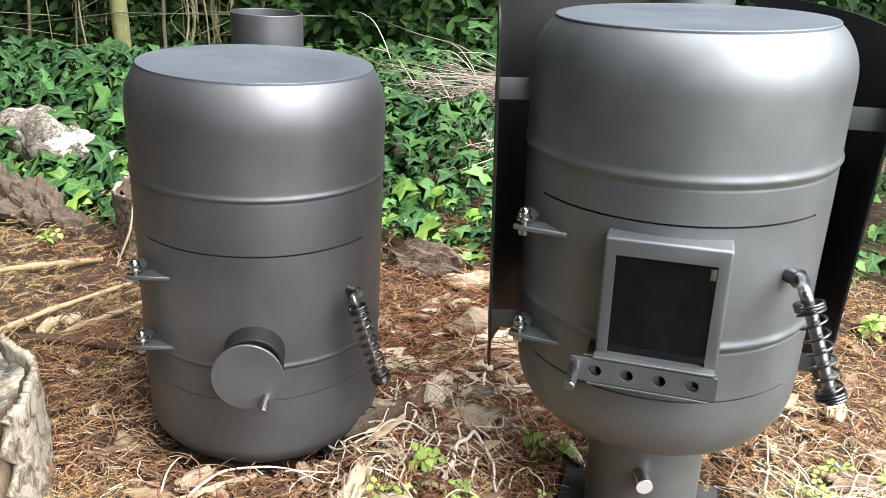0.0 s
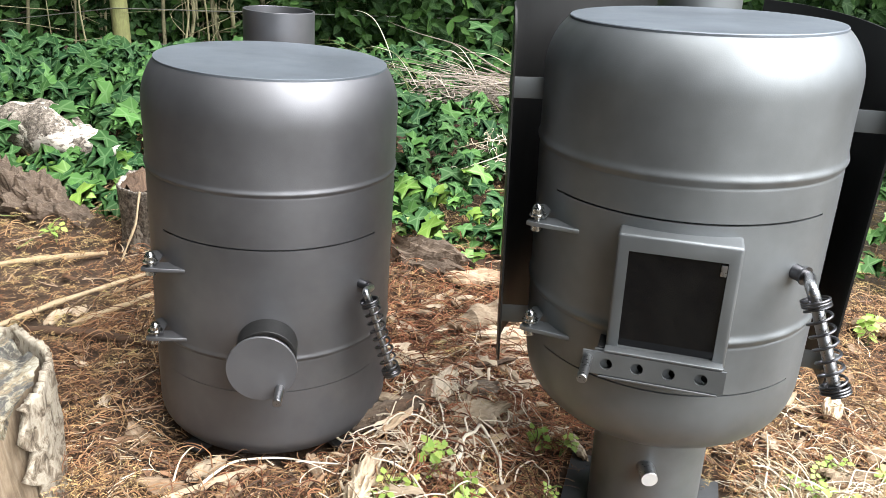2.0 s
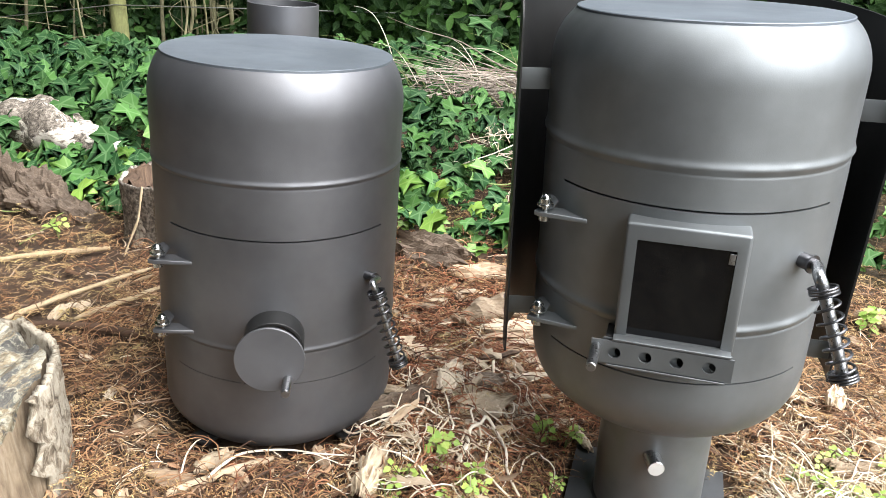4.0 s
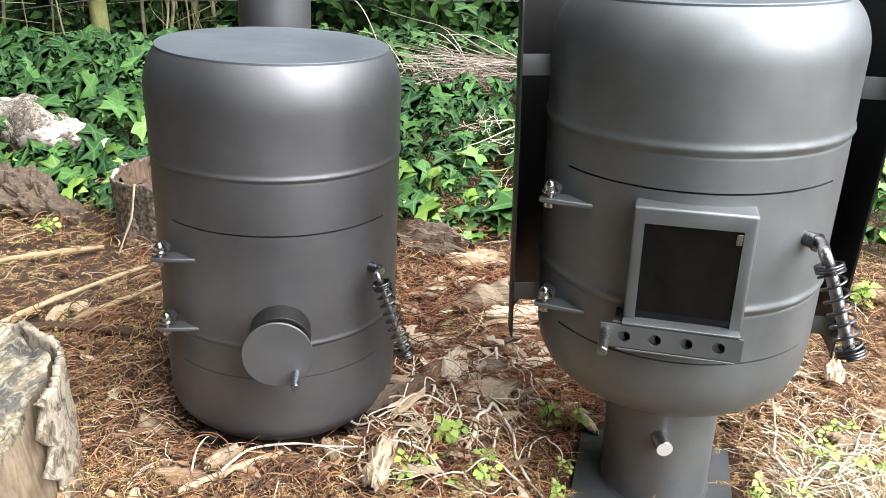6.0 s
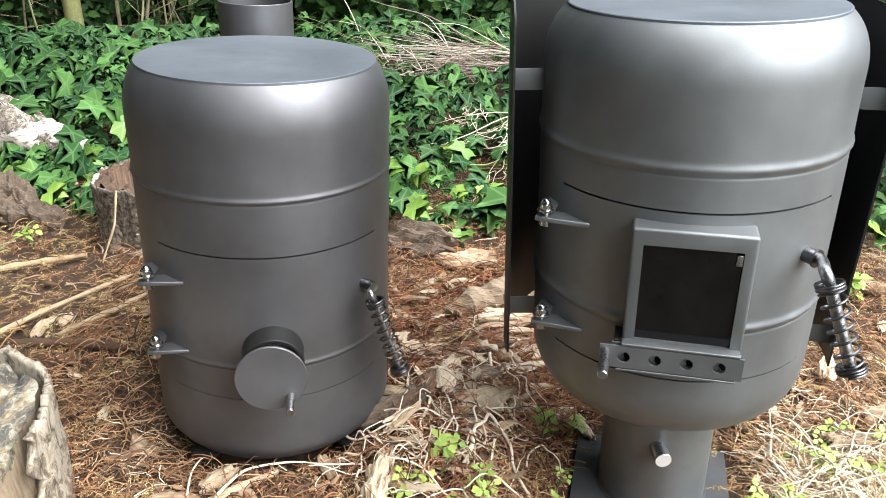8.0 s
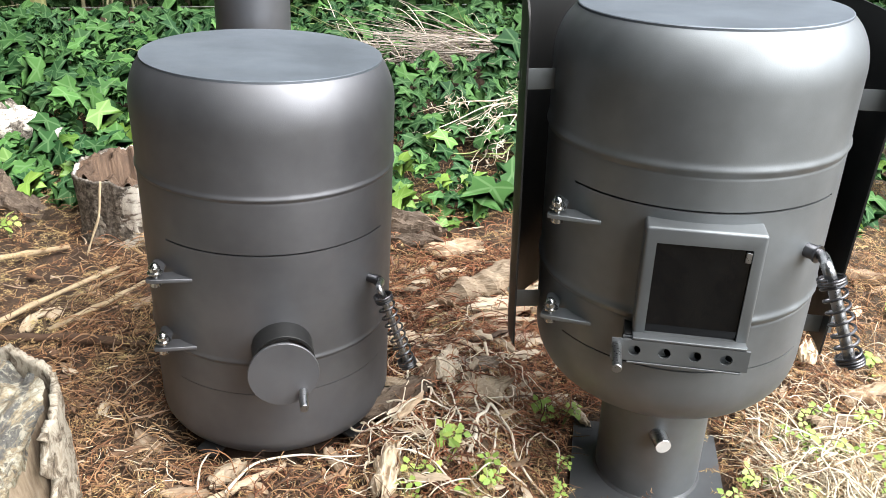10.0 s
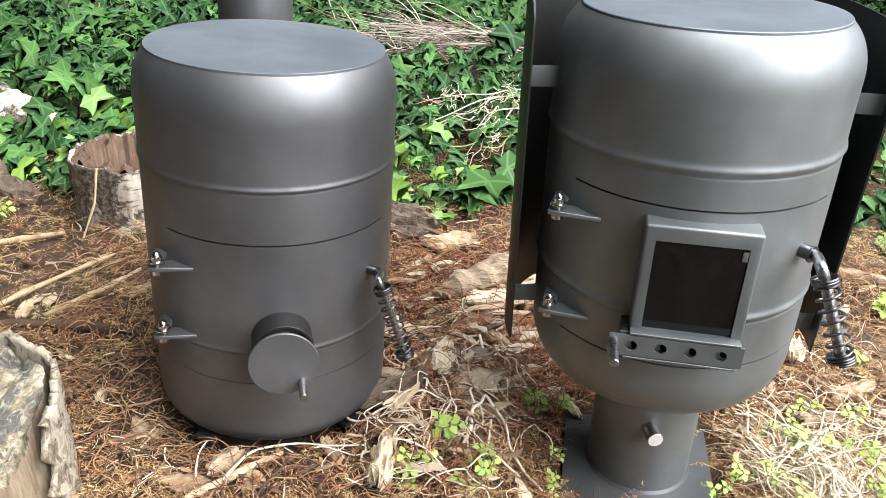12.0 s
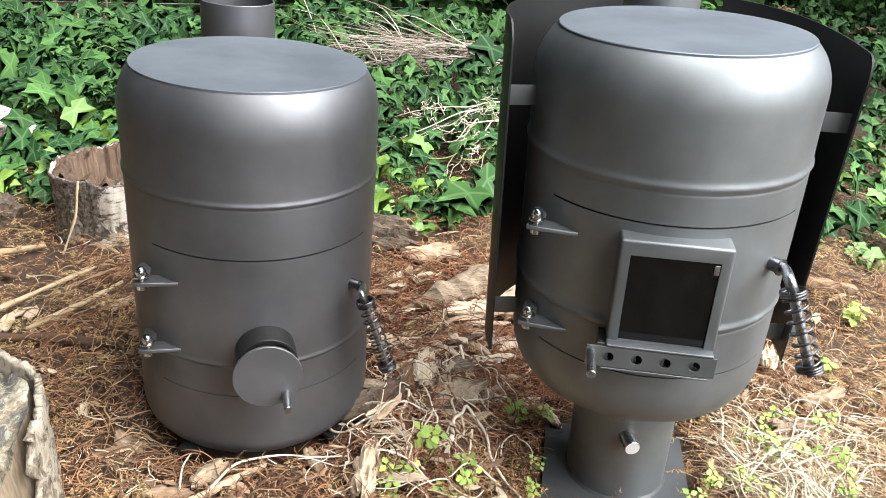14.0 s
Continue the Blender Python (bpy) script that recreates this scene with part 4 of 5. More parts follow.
for a, b, r, mat in STICKS:
    a, b = Vector(a), Vector(b)
    a.z, b.z = ground_z(a.x, a.y) + a.z, ground_z(b.x, b.y) + b.z
    mid = (a + b) / 2 + Vector((rng.uniform(-1, 1), rng.uniform(-1, 1), rng.uniform(0, 0.6))) * 0.012
    V, F = rough_tube([a, (a * 2 + mid) / 3, mid, (b * 2 + mid) / 3, b], [r * 0.7, r, r * 1.05, r * 0.9, r * 0.55], 9, 0.5, 60.0, rng.random() * 9, 5)
    pale = mat is not M_BROWN
    thing_from("stick", V, F, mat, "pale broken stick on needle litter" if pale else "brown barked stick on needle litter", "stick", "sticks on the ground")


def chip(x, y, size, turn, tilt, mat, seed, label="torn pale wood chip on needle litter", flat=0.3):
    """A flake of torn wood or bark, fibrous along its length, with ragged ends."""
    big = size > 0.05
    lx, ly, lz = size, size * rng.uniform(0.32, 0.6), size * flat * 0.55
    n, m = (26, 14) if big else (8, 5)
    V, F = [], []
    for j in range(m + 1):
        v = -1 + 2 * j / m
        e = 1 + 0.42 * noise.noise(Vector((v * 4.5, seed, 1.0)))
        for k in range(n + 1):
            u = -1 + 2 * k / n
            w = 1 - 0.45 * abs(u) ** 2.5 + 0.4 * noise.noise(Vector((u * 2.6 + seed, 0, seed)))
            z = lz * 0.5 * (1 - v * v) + lz * 0.55 * noise.fractal(Vector((u * 1.3, v * 3, seed)), 1.0, 2.0, 4) + lz * 0.18 * noise.noise(Vector((u * 1.1, v * 9, seed * 2))) - lz * 0.9 * max(0.0, noise.noise(Vector((u * 3.4, v * 2.6, seed + 7))) - 0.30)
            V.append((u * lx * 0.5 * e, v * ly * 0.5 * w, z))
    k2 = len(V)
    V += [(a, b, c - lz * 0.35 - 0.001) for a, b, c in V]
    for j in range(m):
        for k in range(n):
            i = j * (n + 1) + k
            F.append((i, i + 1, i + n + 2, i + n + 1))
            F.append((k2 + i, k2 + i + n + 1, k2 + i + n + 2, k2 + i + 1))
    rim = [k for k in range(n + 1)] + [j * (n + 1) + n for j in range(1, m + 1)] + [m * (n + 1) + k for k in range(n - 1, -1, -1)] + [j * (n + 1) for j in range(m - 1, 0, -1)]
    for a, b in zip(rim, rim[1:] + rim[:1]):
        F.append((a, k2 + a, k2 + b, b))
    ob = mesh_object("wood_chip", V, F, mat, None, False)
    ob.matrix_world = Matrix.Translation((x, y, ground_z(x, y) + lz * 0.3 + (0.026 if big else 0.012))) @ pose(0, 0, 0, tilt, rng.uniform(-12, 12), turn)
    return tagged(ob, label, "wood chip", "wood chips in the litter")


CHIPS = [(-0.098, 0.758, 0.100, 78, 10, M_PALE, 0.35), (-0.085, 0.905, 0.105, 12, 6, M_ROT, 0.35), (-0.110, 0.940, 0.060, 20, 10, M_PALE, 0.3), (-0.072, 0.936, 0.055, 150, 8, M_PALE, 0.3), (0.003, 0.965, 0.085, 72, 40, M_PALE, 0.3), (0.050, 0.925, 0.085, 26, 12, M_PALE, 0.3),
         (-0.022, 0.950, 0.065, 62, 25, M_HEART, 0.4), (0.040, 0.985, 0.080, 14, 5, M_ROT, 0.3), (0.105, 0.955, 0.05, 160, 12, M_CHIP, 0.3), (0.185, 0.945, 0.045, 60, 15, M_PALE, 0.35), (0.203, 0.925, 0.045, 110, 20, M_PALE, 0.35), (0.175, 0.962, 0.04, 20, 20, M_PALE, 0.3),
         (-0.06, 1.06, 0.06, 10, 6, M_CHIP, 0.3), (0.10, 1.18, 0.07, 20, 8, M_CHIP, 0.3), (0.02, 1.18, 0.06, 100, 10, M_CHIP, 0.3), (-0.035, 1.45, 0.16, -30, 14, M_ROT, 0.4), (0.06, 1.38, 0.10, 8, 8, M_CHIP, 0.25), (0.20, 1.18, 0.06, 30, 8, M_CHIP, 0.3), (-0.02, 1.30, 0.05, 20, 8, M_PALE, 0.3),
         (0.567, 0.855, 0.075, 12, 10, M_PALE, 0.35), (0.62, 1.02, 0.07, 60, 6, M_CHIP, 0.3), (0.66, 0.92, 0.08, 10, 12, M_CHIP, 0.4), (0.53, 1.04, 0.08, 20, 4, M_CHIP, 0.25), (-0.50, 1.20, 0.05, 60, 6, M_CHIP, 0.2), (-0.30, 0.775, 0.05, 40, 8, M_PALE, 0.3), (-0.345, 0.745, 0.05, 10, 8, M_CHIP, 0.3), (-0.42, 0.86, 0.05, 130, 12, M_CHIP, 0.3)]
for i, (x, y, s, turn, tilt, mat, fl) in enumerate(CHIPS):
    chip(x, y, s, turn, tilt, mat, i * 1.7, "torn pale wood chip on needle litter" if mat is not M_ROT else "dark flake of rotten bark on needle litter", fl)
for i in range(150):
    x, y = rng.uniform(-0.75, 0.95), rng.uniform(0.68, 1.55)
    if math.hypot(x + 0.25, y - 0.968) < 0.17 or math.hypot(x - 0.262, y - 0.815) < 0.175 or math.hypot(x + 0.622, y - 0.722) < 0.18 or math.hypot(x + 0.59, y - 1.59) < 0.15:
        continue
    chip(x, y, rng.uniform(0.012, 0.045), rng.uniform(0, 180), rng.uniform(-20, 20), rng.choice([M_CHIP, M_CHIP, M_BROWN]), 40 + i, "small splinter of wood in the needle litter", 0.22)


for i in range(230):
    x, y = rng.gauss(0.05, 0.13), rng.gauss(1.02, 0.16)
    if math.hypot(x + 0.25, y - 0.968) < 0.19 or math.hypot(x - 0.262, y - 0.815) < 0.19:
        continue
    L = 0.022 + 0.06 * rng.random() ** 2
    ob = shard(None, (x, y, ground_z(x, y) + 0.016 + 0.018 * rng.random()), L, rng.gauss(30, 50), rng.gauss(0, 9), L * rng.uniform(0.12, 0.30), L * rng.uniform(0.06, 0.12), i * 1.3, rng.choice([M_PALE, M_PALE, M_CHIP, M_HEART]))
    tagged(ob, "pale splinter of torn wood in the litter", "splinter", "splinters of torn wood")
for i in range(60):
    x, y = rng.gauss(0.62, 0.13), rng.gauss(0.95, 0.13)
    if math.hypot(x - 0.262, y - 0.815) < 0.2:
        continue
    L = 0.02 + 0.06 * rng.random() ** 2
    ob = shard(None, (x, y, ground_z(x, y) + 0.006 + 0.012 * rng.random()), L, rng.gauss(30, 60), rng.gauss(0, 9), L * rng.uniform(0.12, 0.3), L * rng.uniform(0.06, 0.12), i * 1.7, rng.choice([M_PALE, M_CHIP, M_HEART]))
    tagged(ob, "pale splinter of torn wood in the litter", "splinter", "splinters of torn wood")


# ---- litter: needles, straw and vines, past counting ----
def litter(name, count, where, length, width, mat, label, lift, bend, seed, flat=True):
    """Many thin bent strands lying on the ground, in one mesh."""
    r = random.Random(seed)
    V, F = [], []
    for _ in range(count):
        x, y = where(r)
        if x is None:
            continue
        L, w, a = r.uniform(*length), r.uniform(*width), r.uniform(0, 2 * math.pi)
        h = r.random() ** 2 * lift
        tiltz = r.uniform(-0.25, 0.35)
        if math.hypot(x + 0.252, y - 0.968) < 0.175:
            h, tiltz, L = h * 0.3, -0.05, L * 0.6
        k, b0 = r.uniform(-bend, bend), len(V)
        px, py, pz = x, y, ground_z(x, y) + 0.001 + h
        n = 2 if L < 0.02 else 3 if L < 0.05 else 5
        for s in range(n + 1):
            u = s / n
            a += r.gauss(0, 0.22)
            c, sn = math.cos(a + k * u), math.sin(a + k * u)
            ww = w * (1 - 0.6 * u)
            zz = pz + L * u * (1 - u) * 0.5 * abs(tiltz) + L * u * tiltz * 0.25
            V += [(px - sn * ww, py + c * ww, zz), (px, py, zz + ww * 1.2), (px + sn * ww, py - c * ww, zz)]
            px, py = px + c * L / n, py + sn * L / n
        for s in range(n):
            i = b0 + s * 3
            F += [(i, i + 1, i + 4, i + 3), (i + 1, i + 2, i + 5, i + 4)]
    return tagged(mesh_object(name, V, F, mat, None, True), label, "litter", kind="stuff")


def off_plate(x, y, margin):
    u, v = x - 0.269, y - 0.806
    c, s = math.cos(radians(-17.2)), math.sin(radians(-17.2))
    return abs(u * c + v * s) > 0.103 + margin or abs(v * c - u * s) > 0.095 + margin


def clear(x, y):
    return math.hypot(x + 0.252, y - 0.968) > 0.132 and off_plate(x, y, 0.008) and math.hypot(x + 0.622, y - 0.722) > 0.155


def anywhere(r):
    x, y = r.uniform(-1.5, 1.5), 0.55 + 1.6 * r.random() ** 1.25
    return (x, y) if clear(x, y) else (None, None)


def nearby(r):
    x, y = r.uniform(-0.62, 1.05), 0.56 + 0.85 * r.random()
    return (x, y) if clear(x, y) else (None, None)


def sunny(r):
    cx, cy, s = r.choice(((0.47, 0.80, 0.045), (0.55, 0.74, 0.05), (0.50, 0.70, 0.05), (0.62, 0.84, 0.12), (0.56, 0.80, 0.2)))
    x, y = r.gauss(cx, s), r.gauss(cy, s)
    return (x, y) if clear(x, y) and off_plate(x, y, 0.045) and x > 0.30 else (None, None)


def between(r):
    x, y = r.uniform(-0.5, 0.36), r.uniform(0.62, 1.05)
    return (x, y) if clear(x, y) and off_plate(x, y, 0.05) else (None, None)


litter("needle_litter", 20000, anywhere, (0.008, 0.036), (0.0005, 0.0012), M_NEEDLE, "rust-brown dead conifer needles and frond bits", 0.022, 2.4, 11)
litter("red_needle_litter", 15000, nearby, (0.008, 0.030), (0.0005, 0.0011), M_RUST, "reddish fallen conifer needles heaped on the soil", 0.026, 2.0, 17)
litter("twig_litter", 1100, anywhere, (0.03, 0.09), (0.0008, 0.0018), M_TWIG, "thin dry twigs scattered through the needles", 0.026, 1.3, 12)
litter("straw_litter", 3000, sunny, (0.012, 0.065), (0.0005, 0.0014), M_STRAW, "bleached dry straw and stalks", 0.03, 1.5, 13)
litter("front_litter", 700, between, (0.012, 0.045), (0.0005, 0.0012), M_STRAW, "pale dry stalks among brown needles", 0.028, 1.3, 14)


def crumbs(count, seed):
    """Torn flakes of bark and wood, past counting, strewn through the needles."""
    r = random.Random(seed)
    V, F = [], []
    for _ in range(count):
        x, y = nearby(r) if r.random() < 0.7 else anywhere(r)
        if x is None or math.hypot(x + 0.252, y - 0.968) < 0.18:
            continue
        s = 0.003 + 0.011 * r.random() ** 3
        a, asp, k = r.uniform(0, 6.28), r.uniform(0.16, 0.5), r.randint(5, 7)
        m = Matrix.Translation((x, y, ground_z(x, y) + 0.004 + 0.022 * r.random() ** 1.5)) @ pose(0, 0, 0, r.gauss(0, 22), r.gauss(0, 22), math.degrees(a))
        b0 = len(V)
        V.append(m @ Vector((0, 0, s * 0.14)))
        for i in range(k):
            q = 6.283 * i / k
            g = r.uniform(0.6, 1.2)
            V.append(m @ Vector((math.cos(q) * s * g, math.sin(q) * s * asp * g, r.uniform(-0.1, 0.1) * s)))
        V.append(m @ Vector((0, 0, -s * 0.16)))
        for i in range(k):
            e = (i + 1) % k
            F += [(b0, b0 + 1 + i, b0 + 1 + e), (b0 + k + 1, b0 + 1 + e, b0 + 1 + i)]
    return tagged(mesh_object("wood_crumbs", V, F, M_CRUMB, None, False), "crumbs of torn bark and pale wood in the litter", "litter", kind="stuff")


crumbs(4500, 19)
litter("dark_twig_litter", 420, nearby, (0.05, 0.13), (0.0011, 0.0022), M_DARK_TWIG, "brown bent twigs lying on the needles", 0.028, 1.1, 20)


def fronds(count, seed):
    """Dead conifer sprays: a bent stem with short needles on both sides."""
    r = random.Random(seed)
    V, F = [], []
    for _ in range(count):
        x, y = anywhere(r)
        if x is None or math.hypot(x + 0.252, y - 0.968) < 0.235:
            continue
        L, a, z = r.uniform(0.025, 0.07), r.uniform(0, 6.28), ground_z(x, y) + 0.006 + 0.032 * r.random() ** 1.4
        bend, n = r.uniform(-0.9, 0.9), r.randint(8, 13)
        tilt = r.uniform(-0.15, 0.3)
        for s in range(n):
            u = s / n
            an = a + bend * u
            for sgn in (-1, 1):
                q, ln, w = an + sgn * r.uniform(0.6, 1.0), r.uniform(0.004, 0.010) * (1.2 - 0.6 * u), 0.0007
                px, py, pz = x, y, z + tilt * L * u
                ex, ey, ez = px + math.cos(q) * ln, py + math.sin(q) * ln, pz + r.uniform(-0.004, 0.003)
                b0 = len(V)
                V += [(px - math.sin(q) * w, py + math.cos(q) * w, pz), (px + math.sin(q) * w, py - math.cos(q) * w, pz), (ex, ey, ez), (px, py, pz + w)]
                F += [(b0, b0 + 3, b0 + 2), (b0 + 3, b0 + 1, b0 + 2)]
            x, y = x + math.cos(an) * L / n, y + math.sin(an) * L / n
    return tagged(mesh_object("conifer_fronds", V, F, M_SPRAY, None, True), "dead rust-brown and straw-yellow conifer sprays on the ground", "litter", kind="stuff")


fronds(9500, 15)

r = random.Random(21)


def stem(points, rad, lift=0.006):
    """A bent, knotty stem over the ground; each point is x, y and height."""
    k = random.Random(int(rad * 1e7) + len(points))
    fine = [p for a, b in zip(points, points[1:]) for p in (a, tuple((u + v) / 2 + k.gauss(0, 0.0045) for u, v in zip(a, b)))] + [points[-1]]
    pts = smooth_curve([(x, y, ground_z(x, y) + lift + 0.010 + max(0.0, h) * 0.55) for x, y, h in fine], 4)
    n = len(pts)
    return sweep(pts, [rad * 0.78 * (1 - 0.55 * i / n) * (1 + 0.22 * noise.noise(Vector((i * 0.9, rad * 900, 0)))) for i in range(n)], 7)


LONG_VINES = [  # the stems that stand out of the tangle
    ([(-0.150, 0.905, 0.055), (-0.152, 0.880, 0.035), (-0.128, 0.842, 0.018), (-0.092, 0.820, 0.016), (-0.060, 0.790, 0.004)], 0.0026),
    ([(-0.135, 0.880, 0.012), (-0.100, 0.893, 0.034), (-0.070, 0.872, 0.030), (-0.048, 0.835, 0.018), (-0.036, 0.775, 0.006)], 0.0030),
    ([(-0.120, 0.850, 0.010), (-0.075, 0.858, 0.030), (-0.030, 0.872, 0.032), (0.010, 0.858, 0.010)], 0.0020),
    ([(0.010, 0.792, 0.004), (0.028, 0.840, 0.036), (0.052, 0.872, 0.052), (0.078, 0.838, 0.038), (0.094, 0.768, 0.012), (0.112, 0.742, 0.008), (0.130, 0.752, 0.006)], 0.0034),
    ([(0.040, 0.852, 0.040), (0.030, 0.815, 0.018), (0.012, 0.808, 0.010), (-0.006, 0.790, 0.006)], 0.0022),
    ([(0.055, 0.835, 0.036), (0.045, 0.800, 0.014), (0.020, 0.786, 0.010)], 0.0020),
    ([(0.074, 1.060, 0.030), (0.070, 1.010, 0.040), (0.073, 0.958, 0.030), (0.092, 0.915, 0.020), (0.122, 0.903, 0.010)], 0.0034),
    ([(0.072, 1.030, 0.036), (0.098, 1.000, 0.036), (0.108, 0.965, 0.022), (0.112, 0.930, 0.008)], 0.0020),
    ([(0.010, 1.055, 0.006), (0.035, 1.060, 0.026), (0.052, 1.045, 0.014)], 0.0018),
    ([(0.110, 0.975, 0.008), (0.135, 0.985, 0.030), (0.150, 0.960, 0.028), (0.148, 0.925, 0.006)], 0.0017),
    ([(-0.295, 0.735, 0.004), (-0.265, 0.785, 0.014), (-0.200, 0.806, 0.016), (-0.122, 0.793, 0.008)], 0.0026),
    ([(-0.330, 0.742, 0.004), (-0.330, 0.775, 0.022), (-0.322, 0.800, 0.038)], 0.0020),
    ([(-0.118, 0.745, 0.004), (-0.124, 0.775, 0.022), (-0.122, 0.800, 0.030)], 0.0024),
    ([(0.100, 0.830, 0.006), (0.125, 0.862, 0.034), (0.140, 0.845, 0.030), (0.140, 0.805, 0.006)], 0.0018),
]
for pts, rad in LONG_VINES:
    v, f = stem(pts, rad)
    thing_from("dead_vine", v, f, M_VINE, "long pale dead vine stem arching over the litter", "vine", "dead vines")
VINES = [(-0.02, 0.82, 14), (0.05, 0.88, 14), (0.10, 0.95, 11), (-0.08, 0.85, 15), (0.08, 0.77, 10), (-0.02, 0.74, 8), (0.04, 1.02, 8), (0.02, 0.93, 9), (-0.03, 0.88, 9)]
for cx, cy, n in VINES:
    V, F = [], []
    for _ in range(n):
        x, y, a = cx + r.gauss(0, 0.055), cy + r.gauss(0, 0.05), r.uniform(0, 6.28)
        pts = []
        for k in range(r.randint(4, 6)):
            if math.hypot(x - 0.27, y - 0.825) < 0.17 or math.hypot(x + 0.252, y - 0.968) < 0.165:
                break
            pts.append((x, y, 0.010 + 0.050 * r.random() ** 1.3 if k else 0.004))
            a += r.uniform(-0.9, 0.9)
            st = r.uniform(0.018, 0.045)
            x, y = x + math.cos(a) * st, y + math.sin(a) * st
        if len(pts) < 3:
            continue
        v, f = stem(pts, 0.0008 + 0.0014 * r.random() ** 2)
        F += [tuple(len(V) + q for q in t) for t in f]
        V += v
    thing_from("dead_vine_tangle", V, F, M_VINE, "tangle of pale dead vine stems on the litter", "vine", "vine tangles")


# bleached stems of last year's weeds, and the dead conifer cords that lie everywhere
for _ in range(48):
    x, y, a = r.gauss(0.485, 0.065), r.gauss(0.765, 0.06), r.gauss(0.9, 0.9)
    if not off_plate(x, y, 0.02):
        continue
    L, pts = r.uniform(0.05, 0.16), []
    for u in (0, 0.33, 0.66, 1.0):
        pts.append((x + math.cos(a) * L * (u - 0.5) + r.gauss(0, 0.006), y + math.sin(a) * L * (u - 0.5) + r.gauss(0, 0.006), r.uniform(0.02, 0.06)))
    if any(not off_plate(p[0], p[1], 0.004) and p[0] < 0.42 for p in pts):
        continue
    v, f = stem(pts, r.uniform(0.0010, 0.0027))
    thing_from("dry_stem", v, f, M_STRAW_STEM, "bleached dry weed stem lying on the litter", "stem", "dry stems")


def cords(name, count, seed, where, length, radius, lift, mat, label, curl=0.18):
    """Curling dead cypress twigs: thin cords that arch off the ground, in one mesh."""
    r = random.Random(seed)
    V, F = [], []
    for _ in range(count):
        x, y = where(r)
        if x is None:
            continue
        near = math.hypot(x + 0.252, y - 0.968) < 0.20
        L, a, rad = r.uniform(*length), r.uniform(0, 6.28), r.uniform(*radius)
        n = 4 + int(L / 0.014)
        turn, z0, arch = r.gauss(0, curl), r.random() ** 1.5 * lift * (0.4 if near else 1), r.uniform(0.0, 0.35) * L * (0.3 if near else 1)
        tilt, pts = r.uniform(-0.2, 0.3) * L * (0.2 if near else 1), []
        for k in range(n + 1):
            u = k / n
            pts.append((x, y, ground_z(x, y) + 0.002 + z0 + arch * 4 * u * (1 - u) + tilt * u))
            a += turn + r.gauss(0, 0.22)
            x, y = x + math.cos(a) * L / n, y + math.sin(a) * L / n
            if not clear(x, y):
                break
        if len(pts) < 3:
            continue
        b0 = len(V)
        m = len(pts)
        for k, p in enumerate(pts):
            q = pts[min(k + 1, m - 1)]
            o = pts[max(k - 1, 0)]
            dx, dy = q[0] - o[0], q[1] - o[1]
            h = math.hypot(dx, dy) or 1.0
            w = rad * (1 - 0.5 * k / m)
            sx, sy = -dy / h * w, dx / h * w
            V += [(p[0] + sx, p[1] + sy, p[2]), (p[0], p[1], p[2] + w * 1.4), (p[0] - sx, p[1] - sy, p[2]), (p[0], p[1], p[2] - w)]
        for k in range(m - 1):
            i = b0 + k * 4
            F += [(i + c, i + (c + 1) % 4, i + 4 + (c + 1) % 4, i + 4 + c) for c in range(4)]
    return tagged(mesh_object(name, V, F, mat, None, True), label, "litter", kind="stuff")


def red_ground(r):
    x, y = r.gauss(0.05, 0.17), r.gauss(1.06, 0.20)
    return (x, y) if clear(x, y) and y > 0.7 else (None, None)


cords("red_conifer_cords", 5200, 22, red_ground, (0.014, 0.060), (0.0005, 0.0011), 0.034, M_RED_CURL, "curling rust-red dead conifer twigs heaped between the stoves")
cords("conifer_cords", 6500, 23, nearby, (0.018, 0.070), (0.0005, 0.0011), 0.030, M_CURL, "curling tan and rust dead conifer twigs heaped on the soil")
cords("conifer_cords", 3200, 24, anywhere, (0.02, 0.07), (0.0007, 0.0014), 0.022, M_CURL, "tan dead conifer twigs strewn over bare soil")
cords("straw_cords", 700, 25, sunny, (0.02, 0.09), (0.0004, 0.0012), 0.032, M_STRAW, "bleached straw tangled over the litter", 0.06)

# ---- brushwood ----
r = random.Random(31)
bundle = new("brushwood_bundle")
for i in range(125):
    x0, y0, z0 = 0.33 + r.gauss(0, 0.03), 2.31 + r.gauss(0, 0.035), 0.222 + r.gauss(0, 0.013)
    L, yaw, rise = r.uniform(0.12, 0.58), radians(180 + r.gauss(-3, 10)), r.gauss(0.06, 0.12)
    if i % 4 == 0:
        x0, yaw, L = x0 - r.uniform(0.1, 0.4), radians(r.uniform(0, 360)), r.uniform(0.06, 0.2)
    pts = [(x0 + math.cos(yaw) * L * u + 0.010 * r.gauss(0, 1), y0 + math.sin(yaw) * L * u + 0.010 * r.gauss(0, 1), z0 + rise * L * u + 0.008 * r.gauss(0, 1)) for u in (0, 0.25, 0.5, 0.75, 1.0)]
    v, f = sweep(smooth_curve(pts, 3), [q for q in np.linspace(r.uniform(0.0010, 0.0034), 0.0005, 13)], 5)
    mesh_object("twig", v, f, M_BRUSH, bundle)
